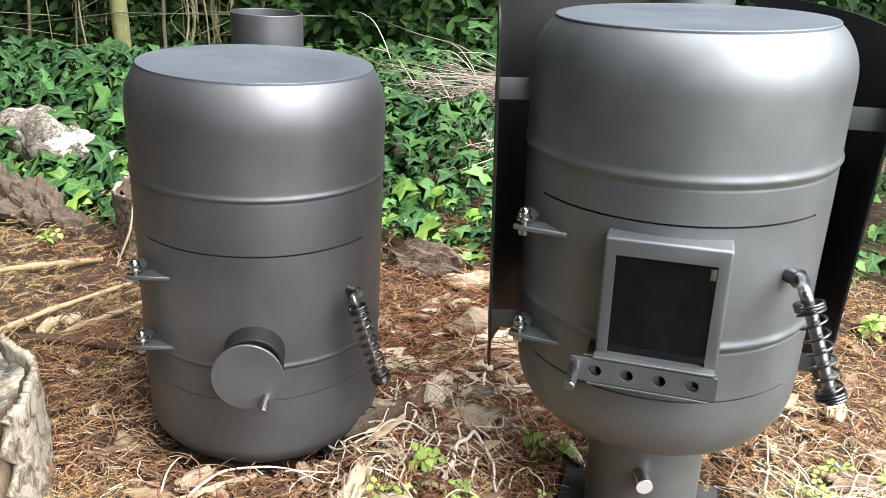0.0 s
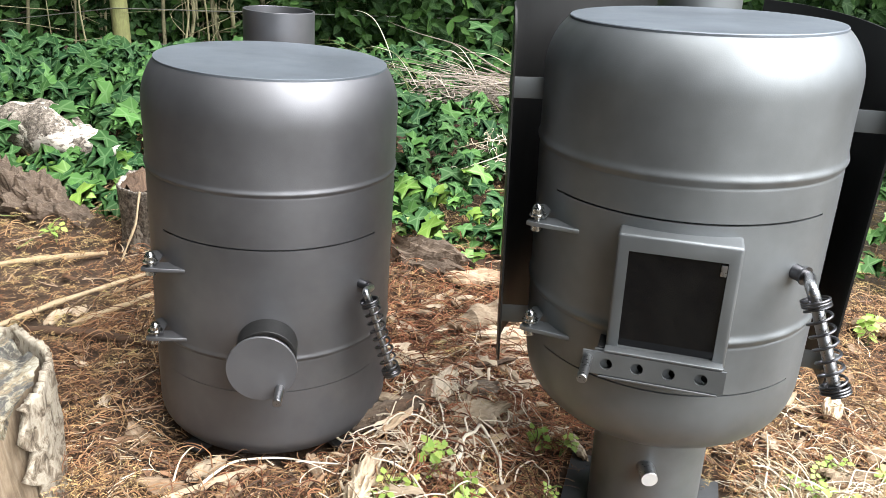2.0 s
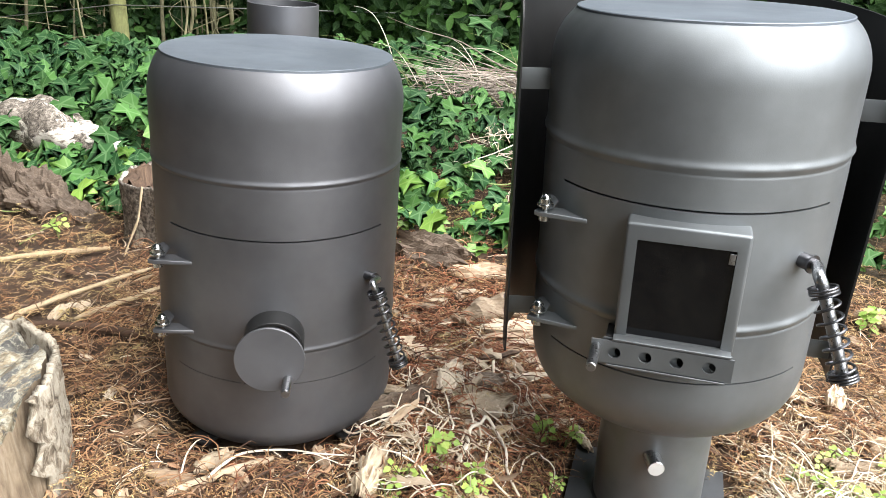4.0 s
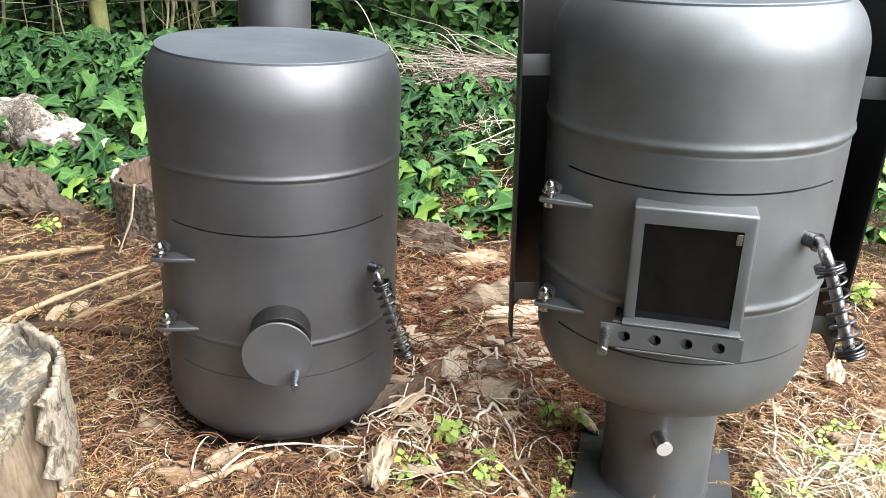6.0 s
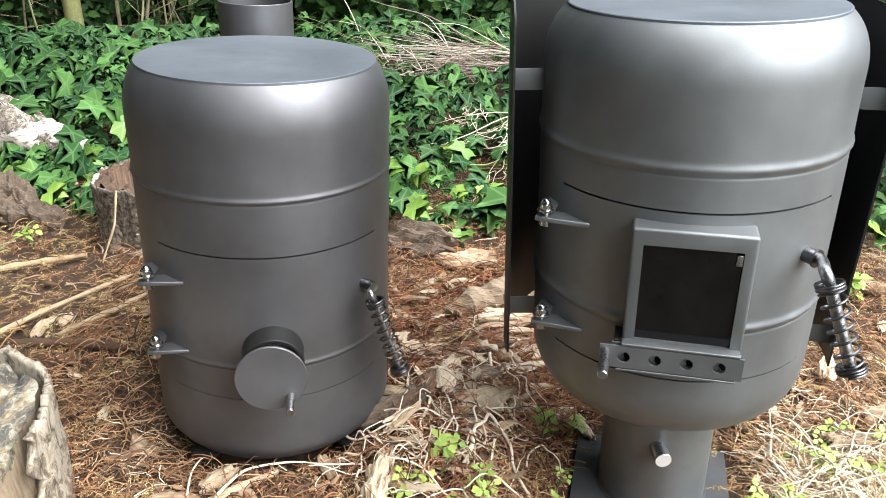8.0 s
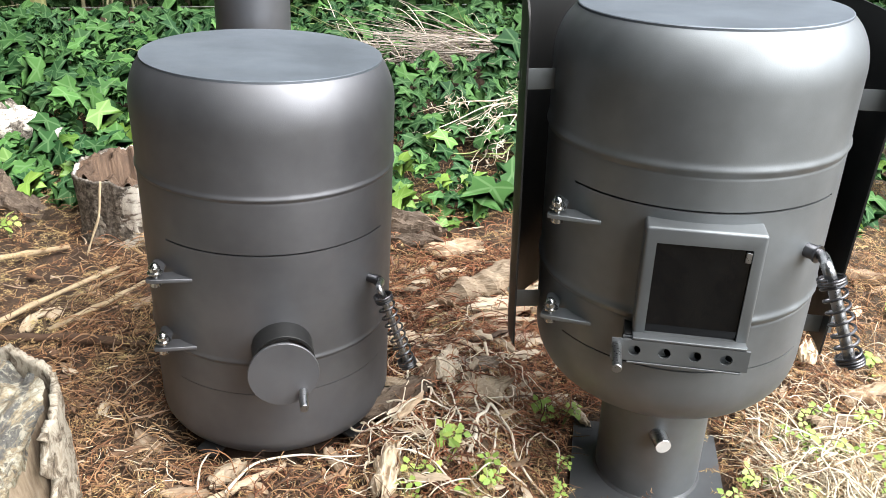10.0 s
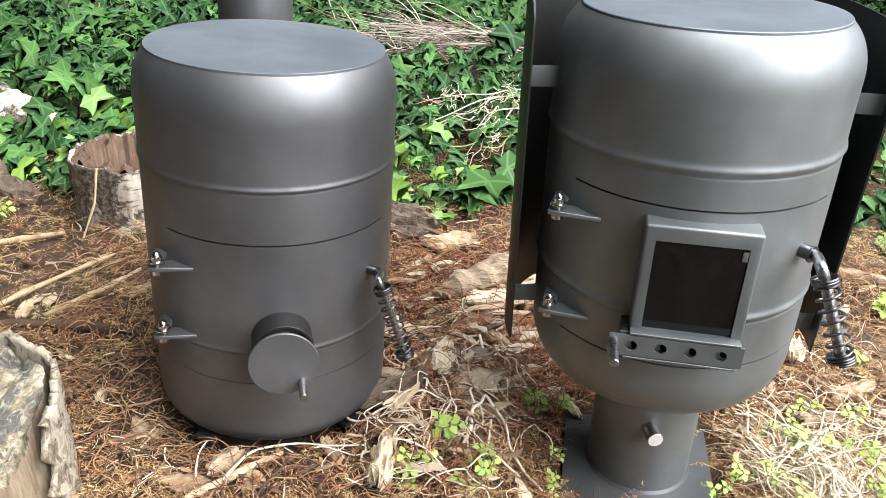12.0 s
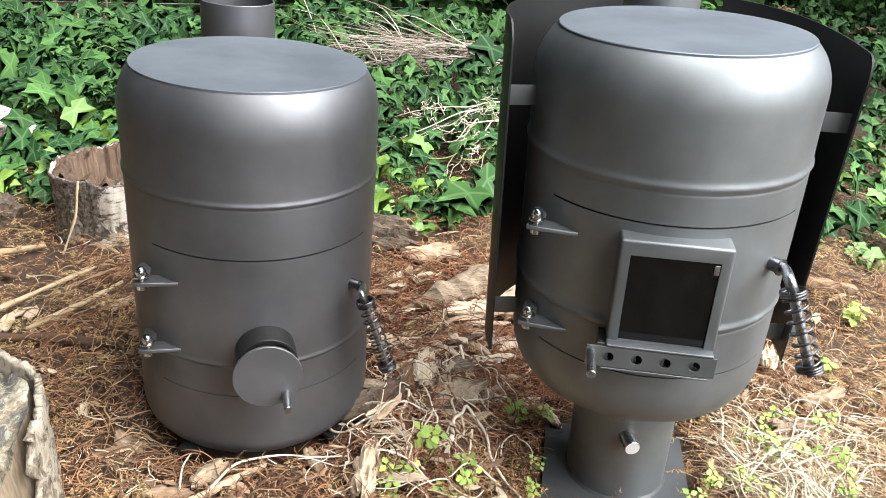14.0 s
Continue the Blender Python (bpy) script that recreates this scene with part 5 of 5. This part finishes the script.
for i in range(30):
    x0, y0, z0 = r.uniform(-0.25, 0.38), r.uniform(2.2, 2.55), r.uniform(0.15, 0.24)
    dx, dz, L = r.uniform(-0.9, -0.2), r.uniform(0.2, 0.8), r.uniform(0.15, 0.42)
    pts = [(x0 + dx * L * u, y0 + 0.2 * L * u, z0 + dz * L * u * (1.6 - 0.9 * u) + r.gauss(0, 0.006)) for u in (0, 0.25, 0.5, 0.75, 1.0)]
    v, f = sweep(smooth_curve(pts, 5), [q for q in np.linspace(0.0016, 0.0006, 21)], 5)
    mesh_object("twig", v, f, M_STALK if i % 2 else M_VINE, bundle)
tagged(bundle, "bundle of bare grey cut twigs lying over ivy", "brushwood")


def forked(a, b, sag, rad, depth):
    """A crooked stem from a to b with shorter stems forking off it."""
    out = []
    pts = [a.lerp(b, u) + Vector((r.gauss(0, 0.008), r.gauss(0, 0.008), sag * 4 * u * (1 - u) + r.gauss(0, 0.006))) for u in (0, 0.2, 0.4, 0.6, 0.8, 1.0)]
    pts[0] = a
    curve = smooth_curve(pts, 3)
    out.append(sweep(curve, [q for q in np.linspace(rad, rad * 0.35, len(curve))], 5))
    if depth:
        for _ in range(r.randint(3, 5)):
            k = r.randint(3, len(curve) - 2)
            t = (curve[k] - curve[k - 1]).normalized()
            way = (t + Vector((r.gauss(0, 0.5), r.gauss(0, 0.5), r.gauss(-0.1, 0.5)))).normalized()
            out += forked(curve[k], curve[k] + way * (b - a).length * r.uniform(0.22, 0.5), 0.004, rad * 0.6, depth - 1)
    return out


for root, tips in (((0.34, 1.90, 0.195), ((0.02, 1.88, 0.15), (0.13, 1.75, 0.025), (-0.03, 1.84, 0.08))), ((0.33, 1.84, 0.165), ((0.20, 1.76, 0.02), (0.12, 1.80, 0.12)))):
    branch = new("dead_branch")
    for tip in tips:
        for v, f in forked(Vector(root), Vector(tip), 0.02, 0.0024, 2):
            mesh_object("twig", v, f, M_VINE, branch)
    tagged(branch, "bare pale branching twigs hanging over ivy leaves", "branch", "dead branches")


# ---- leaves ----
HALF = [(0.0, 0.74), (0.11, 0.52), (0.20, 0.38), (0.31, 0.41), (0.45, 0.43), (0.39, 0.25), (0.355, 0.10), (0.45, -0.07), (0.27, -0.17), (0.11, -0.22), (0.0, -0.10)]
OUTLINE = HALF + [(-x, y) for x, y in HALF[-2:0:-1]]


def leaf_shape(curl, fold, wave, seed):
    """A five-pointed ivy leaf about one unit across, folded on its midrib and curled."""
    verts = [(0.0, 0.12, 0.0), (0.0, 0.42, 0.0)]
    for i, (x, y) in enumerate(OUTLINE):
        z = fold * abs(x) - curl * (y - 0.12) ** 2 - curl * 0.7 * x * x + wave * noise.noise(Vector((x * 3 + seed, y * 3, seed)))
        k = 1 + 0.10 * noise.noise(Vector((seed * 3, i * 1.3, 0)))
        verts.append((x * k, y * k, z))
    n = len(OUTLINE)
    faces = []
    for i in range(n):
        j = (i + 1) % n
        yi = (OUTLINE[i][1] + OUTLINE[j][1]) / 2
        faces.append((1 if yi > 0.36 else 0, 2 + j, 2 + i))
    # join the two hubs
    for i in range(n):
        j = (i + 1) % n
        a, b = (OUTLINE[i][1] + OUTLINE[i - 1][1]) / 2 > 0.36, (OUTLINE[j][1] + OUTLINE[i][1]) / 2 > 0.36
        if a != b:
            faces.append((0, 2 + i, 1) if b else (0, 1, 2 + i))
    uvs = [(0.5 + x, 0.25 + y) for x, y, _ in verts]
    return verts, faces, uvs


def oval_shape(seed):
    """A small plain pointed leaf."""
    out = [(0.0, 0.6), (0.16, 0.35), (0.22, 0.1), (0.14, -0.12), (0.0, -0.25), (-0.14, -0.12), (-0.22, 0.1), (-0.16, 0.35)]
    verts = [(0.0, 0.1, -0.04)] + [(x, y, 0.12 * abs(x) - 0.15 * (y - 0.1) ** 2 + 0.03 * noise.noise(Vector((x * 4, y * 4, seed)))) for x, y in out]
    return verts, [(0, 1 + (i + 1) % 8, 1 + i) for i in range(8)], [(0.5 + x, 0.25 + y) for x, y, _ in verts]


def trefoil_shape(seed):
    """A leaf of three blunt leaflets."""
    V, F, U = [], [], []
    for a in (0, 118, -118):
        c, s = math.cos(radians(a)), math.sin(radians(a))
        b = len(V)
        pts = [(0.0, 0.06), (0.11, 0.18), (0.23, 0.24), (0.18, 0.34), (0.24, 0.44), (0.13, 0.48), (0.10, 0.60), (0.0, 0.68), (-0.10, 0.60), (-0.13, 0.48), (-0.24, 0.44), (-0.18, 0.34), (-0.23, 0.24), (-0.11, 0.18)]
        V.append((-s * 0.36, c * 0.36, 0.03))
        for x, y in pts:
            V.append((x * c - y * s, x * s + y * c, 0.05 - 0.22 * y * y + 0.1 * abs(x) + 0.02 * noise.noise(Vector((x * 5, y * 5, seed + a)))))
        F += [(b, b + 1 + i, b + 1 + (i + 1) % len(pts)) for i in range(len(pts))]
    return V, F, [(0.5 + x, 0.25 + y) for x, y, _ in V]


def shape_mesh(name, shape, mat):
    V, F, U = shape
    me = bpy.data.meshes.new(name)
    me.from_pydata(V, [], F)
    me.materials.append(mat)
    me.polygons.foreach_set("use_smooth", [True] * len(me.polygons))
    layer = me.uv_layers.new(name="leaf")
    idx = np.empty(len(me.loops), dtype=np.int32)
    me.loops.foreach_get("vertex_index", idx)
    layer.data.foreach_set("uv", np.asarray(U, dtype=np.float32)[idx].ravel())
    return me


IVY_SHAPES = [leaf_shape(0.22, 0.06, 0.05, 1.0), leaf_shape(0.10, 0.14, 0.08, 2.0), leaf_shape(0.3, -0.04, 0.06, 3.0), leaf_shape(0.15, 0.10, 0.10, 4.0), leaf_shape(0.25, 0.18, 0.04, 5.0)]
IVY_MESHES = [shape_mesh("ivy_leaf", s, M_IVY) for s in IVY_SHAPES]
LIME_MESHES = [shape_mesh("young_ivy_leaf", s, M_YOUNG_IVY) for s in IVY_SHAPES[:3]]


def leaf_pose(x, y, z, size, r, facing=(0.0, -0.62, 0.75), loose=0.32):
    """A leaf at a place, its face roughly towards a direction, its tip hanging as it will."""
    n = (Vector(facing) + Vector((r.gauss(0, loose), r.gauss(0, loose), r.gauss(0, loose * 0.6)))).normalized()
    tip = Vector((r.gauss(0, 0.9), -0.5 + r.gauss(0, 0.5), -0.35))
    tip = (tip - n * tip.dot(n)).normalized()
    side = tip.cross(n)
    m = Matrix((side, tip, n)).transposed().to_4x4()
    return Matrix.Translation((x, y, z)) @ m @ Matrix.Scale(size, 4)


def leaf_cloud(name, shapes, poses, mat, label, category, parent=None, kind="stuff"):
    """Leaves past counting, in one mesh."""
    V, F, U = [], [], []
    for i, m in enumerate(poses):
        v, f, u = shapes[i % len(shapes)]
        b = len(V)
        a = np.array(m)
        V.extend((np.array(v) @ a[:3, :3].T + a[:3, 3]).tolist())
        F.extend([tuple(b + q for q in t) for t in f])
        U.extend(u)
    ob = mesh_object(name, V, F, mat, parent, True, "", U)
    if parent is None:
        tagged(ob, label, category)
    elif label:
        ob["label"] = label
    return tagged(ob, kind=kind)


def ivy_patch(places, label, seed, limit=290):
    """A patch of ivy: runners on the ground, the nearest leaves one by one, the rest as a mass."""
    r = random.Random(seed)
    poses = sorted(((leaf_pose(x, y, z, s, r), lime) for x, y, z, s, lime in places), key=lambda q: q[0].translation.y)
    patch = new("ivy_patch")
    for _ in range(24):
        x, y, z, _, _ = r.choice(places)
        pts, a = [], r.uniform(0, 6.28)
        for s in range(5):
            pts.append((x, y, max(ground_z(x, y) + 0.006, z - 0.03 + r.gauss(0, 0.012))))
            a += r.uniform(-0.6, 0.6)
            x, y = x + math.cos(a) * 0.06, y + math.sin(a) * 0.06
        v, f = sweep(smooth_curve(pts, 3), 0.0017, 5)
        mesh_object("runner", v, f, M_STALK, patch, label="thin ivy stem")
    for m, lime in poses[:limit]:
        ob = new("leaf", r.choice(LIME_MESHES if lime else IVY_MESHES))
        ob.parent, ob.matrix_world = patch, m
        if lime:
            ob["label"] = "young yellow-green ivy leaf"
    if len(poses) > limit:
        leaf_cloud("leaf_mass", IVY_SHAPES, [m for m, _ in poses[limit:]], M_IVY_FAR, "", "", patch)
    return tagged(patch, label, "ivy")


def scatter(n, seed, inside, x0, x1, y0, y1, size, layers=0.11, lime=0.08):
    r = random.Random(seed)
    out = []
    while len(out) < n:
        x, y = r.uniform(x0, x1), r.uniform(y0, y1)
        h = inside(x, y, r)
        if h is None:
            continue
        edge = r.random() ** 0.7
        out.append((x, y, ground_z(x, y) + 0.015 + h * edge, size[0] + (size[1] - size[0]) * r.random() ** 1.4, r.random() < (0.22 if y < y0 + 0.2 else lime * (0.5 + 1.5 * edge))))
    return out


def left_bank(x, y, r):
    edge = 1.72 + 0.10 * fbm(x, 0, 3.0, 2.0) + 0.12 * smoothstep(-0.7, -0.4, x)
    if y < edge or math.hypot(x + 0.59, y - 1.59) < 0.15 or (abs(y - 1.95 - (x + 0.97) * -0.5) < 0.085 and -1.28 < x < -0.86 and r.random() < 0.93):
        return None
    if y < 1.95 and r.random() < 0.35 + 0.4 * (x < -1.0):
        return None
    return 0.05 + 0.10 * smoothstep(edge, edge + 0.4, y)


def middle_bank(x, y, r):
    edge = 1.57 + 0.07 * fbm(x, 0, 4.0, 5.0)
    if y < edge:
        return None
    if (2.16 < y < 2.42 and -0.15 < x < 0.45 and r.random() < 0.8) or (math.hypot(x - 0.19, y - 1.80) < 0.12 and r.random() < 0.75):
        return None
    return 0.05 + 0.11 * smoothstep(edge, edge + 0.35, y)


def right_bank(x, y, r):
    edge = 1.36 + 0.10 * fbm(x, 0, 4.0, 9.0) + 0.25 * smoothstep(0.95, 0.6, x)
    if y < edge:
        return None
    return 0.06 + 0.16 * smoothstep(edge, edge + 0.5, y)


ivy_patch(scatter(2500, 41, left_bank, -2.1, -0.42, 1.62, 2.72, (0.038, 0.092), lime=0.12), "glossy green ivy spreading over a rotten log", 42)
BIG = [(0.165, 1.56, 0.085, 0.125, False), (0.215, 1.60, 0.10, 0.11, False), (0.045, 1.49, 0.03, 0.05, True), (0.075, 1.50, 0.028, 0.045, True), (0.09, 2.48, 0.40, 0.09, True), (0.14, 2.50, 0.37, 0.10, True),
       (0.11, 2.47, 0.32, 0.09, False), (0.17, 2.46, 0.30, 0.11, False), (0.33, 2.22, 0.27, 0.12, False), (0.37, 2.18, 0.22, 0.12, False)]
ivy_patch(BIG + scatter(1500, 43, middle_bank, -0.42, 0.62, 1.5, 2.85, (0.032, 0.078), lime=0.16), "green ivy under a bundle of cut twigs", 44)
ivy_patch(scatter(1400, 45, right_bank, 0.62, 2.0, 1.25, 2.9, (0.038, 0.08), lime=0.12), "green ivy beside a black heat shield", 46)

# ---- seedlings ----
TREFOIL = [shape_mesh("seedling_leaf", trefoil_shape(s), M_LIME) for s in (1.0, 2.0)]


def seedling(x, y, leaves, size, seed, label):
    r = random.Random(seed)
    z = ground_z(x, y)
    th = new("seedling")
    th.location = (x, y, z)
    for i in range(leaves):
        a, h = r.uniform(0, 6.28), r.uniform(0.018, 0.05)
        tip = Vector((math.cos(a) * r.uniform(0.004, 0.020), math.sin(a) * r.uniform(0.004, 0.020), h))
        v, f = sweep(smooth_curve([(0, 0, -0.01), (tip.x * 0.3, tip.y * 0.3, h * 0.6), tip], 3), 0.0009, 5)
        mesh_object("stalk", v, f, M_STALK, th)
        ob = new("leaf", r.choice(TREFOIL))
        ob.parent = th
        ob.matrix_local = leaf_pose(*tip, 0.72 * size * r.uniform(0.75, 1.15), r, (0.0, -0.3, 0.9), 0.3)
    return tagged(th, label, "plant", "seedlings")


SEED = [(-0.015, 0.801, 6, 0.036), (-0.056, 0.756, 4, 0.026), (0.026, 0.751, 6, 0.032), (0.010, 0.722, 4, 0.030), (-0.075, 0.725, 3, 0.024), (0.150, 0.925, 6, 0.032), (0.172, 0.910, 4, 0.026), (0.134, 0.796, 3, 0.018), (0.120, 0.745, 4, 0.022),
        (0.545, 0.868, 6, 0.030), (0.515, 0.835, 5, 0.026), (0.502, 0.798, 6, 0.030), (0.47, 0.83, 4, 0.022), (0.555, 0.79, 5, 0.026), (0.385, 0.747, 5, 0.024), (0.347, 0.722, 4, 0.022), (0.43, 0.745, 5, 0.022), (0.46, 0.70, 5, 0.026),
        (0.60, 0.77, 6, 0.030), (0.62, 0.86, 5, 0.030), (0.57, 0.70, 5, 0.026), (0.795, 1.252, 5, 0.055), (0.72, 0.99, 4, 0.034), (0.88, 1.15, 5, 0.050), (-0.84, 1.52, 3, 0.045)]
for i, (x, y, n, s) in enumerate(SEED):
    seedling(x, y, n, s, 60 + i, "small bright green seedling in the litter")

# ---- fence, saplings and hedge ----
fence = new("fence")
post = bmesh.new()
bmesh.ops.create_cone(post, cap_ends=True, segments=14, radius1=0.039, radius2=0.037, depth=1.5)
for v in post.verts:
    v.co.x *= 0.85
    v.co += Vector((noise.noise(v.co * 9), noise.noise(v.co * 11), 0)) * 0.003
part("post", moved(post, Matrix.Translation((-1.335, 3.2, 0.72))), M_POST, fence, "green-stained round wooden post")
for z0, z1 in ((0.05, 0.325), (-0.12, 0.19)):
    part("wire", sweep_bm([(-4.5, 3.16, z0 - 0.2), (-1.335, 3.155, z1), (1.2, 3.25, z1 + 0.04)], 0.0022, 6), M_WIRE, fence)
tagged(fence, "old wire fence with a green-stained post", "fence")

r = random.Random(71)
CANES = [(-1.66, 2.85, 0.011, 0.02), (-1.19, 3.30, 0.012, 0.03), (-1.12, 3.34, 0.009, -0.02), (-1.02, 3.42, 0.013, 0.02), (-1.55, 3.25, 0.006, 0.1), (-0.92, 3.4, 0.012, 0.03), (-0.84, 3.5, 0.016, 0.0),
         (-0.75, 3.45, 0.010, 0.08), (-0.66, 3.6, 0.014, -0.04), (-0.98, 3.2, 0.006, -0.1), (-1.08, 3.15, 0.006, 0.12), (0.02, 3.6, 0.008, 0.03), (0.2, 3.4, 0.006, 0.1), (-1.9, 3.1, 0.014, -0.05), (-1.78, 3.3, 0.01, 0.06), (0.4, 3.7, 0.012, 0.02)]
for _ in range(26):
    CANES.append((r.uniform(-2.0, -0.2), r.uniform(3.15, 3.7), r.uniform(0.003, 0.008), r.gauss(0, 0.12)))
for x, y, rad, lean in CANES:
    z = ground_z(x, y)
    pts = [(x + lean * u + r.gauss(0, 0.02) * (u > 0), y + r.gauss(0, 0.02), z - 0.03 + u * 1.5) for u in (0, 0.15, 0.3, 0.5, 0.75, 1.0)]
    rad *= 0.75
    V, F = rough_tube(pts, [rad, rad * 0.95, rad * 0.8, rad * 0.5], 8, 0.25, 25.0, x, 5)
    for _ in range(6):
        i = r.randint(2, 22)
        p = smooth_curve(pts, 5)[i]
        q = [p, p + Vector((r.gauss(0, 0.10), r.gauss(0, 0.06), r.uniform(0.03, 0.12))), p + Vector((r.gauss(0, 0.22), r.gauss(0, 0.1), r.uniform(0.05, 0.22)))]
        v, f = sweep(smooth_curve(q, 4), [w for w in np.linspace(rad * 0.4, rad * 0.12, 9)], 5, len(V))
        V += v
        F += f
    thing_from("sapling", V, F, M_CANE, "thin bare sapling stem at the hedge foot", "sapling", "saplings")

OVALS = [oval_shape(s) for s in (1.0, 2.0, 3.0)]


def hedge(name, count, seed, place, size, label, mat=M_HEDGE):
    r = random.Random(seed)
    poses = []
    for _ in range(count):
        x, y, z, f = place(r)
        poses.append(leaf_pose(x, y, z, r.uniform(*size), r, f, 0.6))
    return leaf_cloud(name, OVALS, poses, mat, label, "hedge")


def back_hedge(r):
    x = r.uniform(-3.4, 3.0)
    y = 3.3 + 0.35 * fbm(x, 0, 1.3, 3.0) + 1.3 * r.random() ** 1.3 - 0.35 * smoothstep(-0.5, 0.0, x)
    return x, y, ground_z(x, y) + (1.5 + 2.5 * smoothstep(-1.3, -2.2, x)) * r.random() ** 1.8, (0, -0.7, 0.5)


# out-of-view leaf wall, added to darken the stoves' left sides
def left_sky_screen(r):
    a = radians(r.uniform(-52, 100))
    h = 9.0 * r.random()
    # the upper leaves lean inward to block the overhead sky too
    q = 3.0 + 0.3 * fbm(a * 3, 0, 1.3, 6.0) + 0.9 * r.random() ** 1.5 - 0.26 * max(0.0, h - 2.0) * (1 - smoothstep(radians(20), radians(70), a))
    x, y = -q * math.cos(a), 0.6 - q * math.sin(a)
    return x, y, ground_z(x, y) + h, (0.7, 0.2, 0.5)


# mostly unseen leaf wall, added to keep sky light off from behind
def back_sky_screen(r):
    x = r.uniform(-4.5, 3.2)
    y = 4.7 + 0.3 * fbm(x, 0, 1.3, 9.0) + 1.0 * r.random() ** 1.5 - 0.12 * x
    return x, y, ground_z(x, y) + 7.0 * r.random(), (0.0, -0.7, 0.5)


def right_edge(r):
    y = r.uniform(1.7, 4.2)
    x = 2.4 + 0.25 * fbm(y, 0, 1.3, 6.0) + 0.8 * r.random() ** 1.5
    return x, y, ground_z(x, y) + 1.6 * r.random() ** 1.2, (-0.7, 0, 0.5)


hedge("hedge", 46000, 81, back_hedge, (0.045, 0.095), "dense dark green hedge behind a wire fence")
hedge("hedge", 24000, 82, left_sky_screen, (0.18, 0.40), "unseen dark leaf screen added to block the left sky", M_SKY_SCREEN)
hedge("hedge", 16000, 85, back_sky_screen, (0.18, 0.40), "dark leaf screen added behind the hedge to block sky", M_SKY_SCREEN)
hedge("hedge", 6000, 83, right_edge, (0.10, 0.22), "dark green undergrowth beside the clearing")
hedge("shrub", 2600, 84, lambda r: (1.95 + r.gauss(0, 0.16), 2.75 + r.gauss(0, 0.14), 0.42 + r.gauss(0, 0.14), (-0.3, -0.6, 0.6)), (0.025, 0.045), "small-leaved green shrub behind ivy")

# dead brown fern fronds at the hedge foot
r = random.Random(91)
for fx, fy, n in ((1.62, 2.62, 9),):
    fern = new("dead_fern")
    for _ in range(n):
        yaw, L = r.uniform(0, 6.28), r.uniform(0.22, 0.42)
        pts = [(fx + math.cos(yaw) * L * u * 0.55, fy + math.sin(yaw) * L * u * 0.55, ground_z(fx, fy) + 0.02 + L * (1.3 * u - 0.75 * u * u)) for u in (0, 0.25, 0.5, 0.75, 1.0)]
        curve = smooth_curve(pts, 5)
        V, F = sweep(curve, [w for w in np.linspace(0.0028, 0.0008, len(curve))], 5)
        for i in range(5, len(curve)):
            p, t = curve[i], (curve[i] - curve[i - 1]).normalized()
            side = t.cross(Vector((0, 0, 1))).normalized()
            for s in (-1, 1):
                ln = 0.055 * (1 - i / len(curve)) + 0.012
                tip = p + side * s * ln + t * ln * 0.5 + Vector((0, 0, -0.35 * ln + r.gauss(0, 0.006)))
                b0 = len(V)
                V += [p + t * 0.004, p - t * 0.004, (p + tip) / 2 - t * 0.006, tip, (p + tip) / 2 + t * 0.006]
                F += [(b0, b0 + 1, b0 + 2, b0 + 4), (b0 + 4, b0 + 2, b0 + 3)]
        mesh_object("frond", V, F, M_BROWN, fern)
    tagged(fern, "dried brown fern fronds drooping over ivy", "fern", "dead ferns")
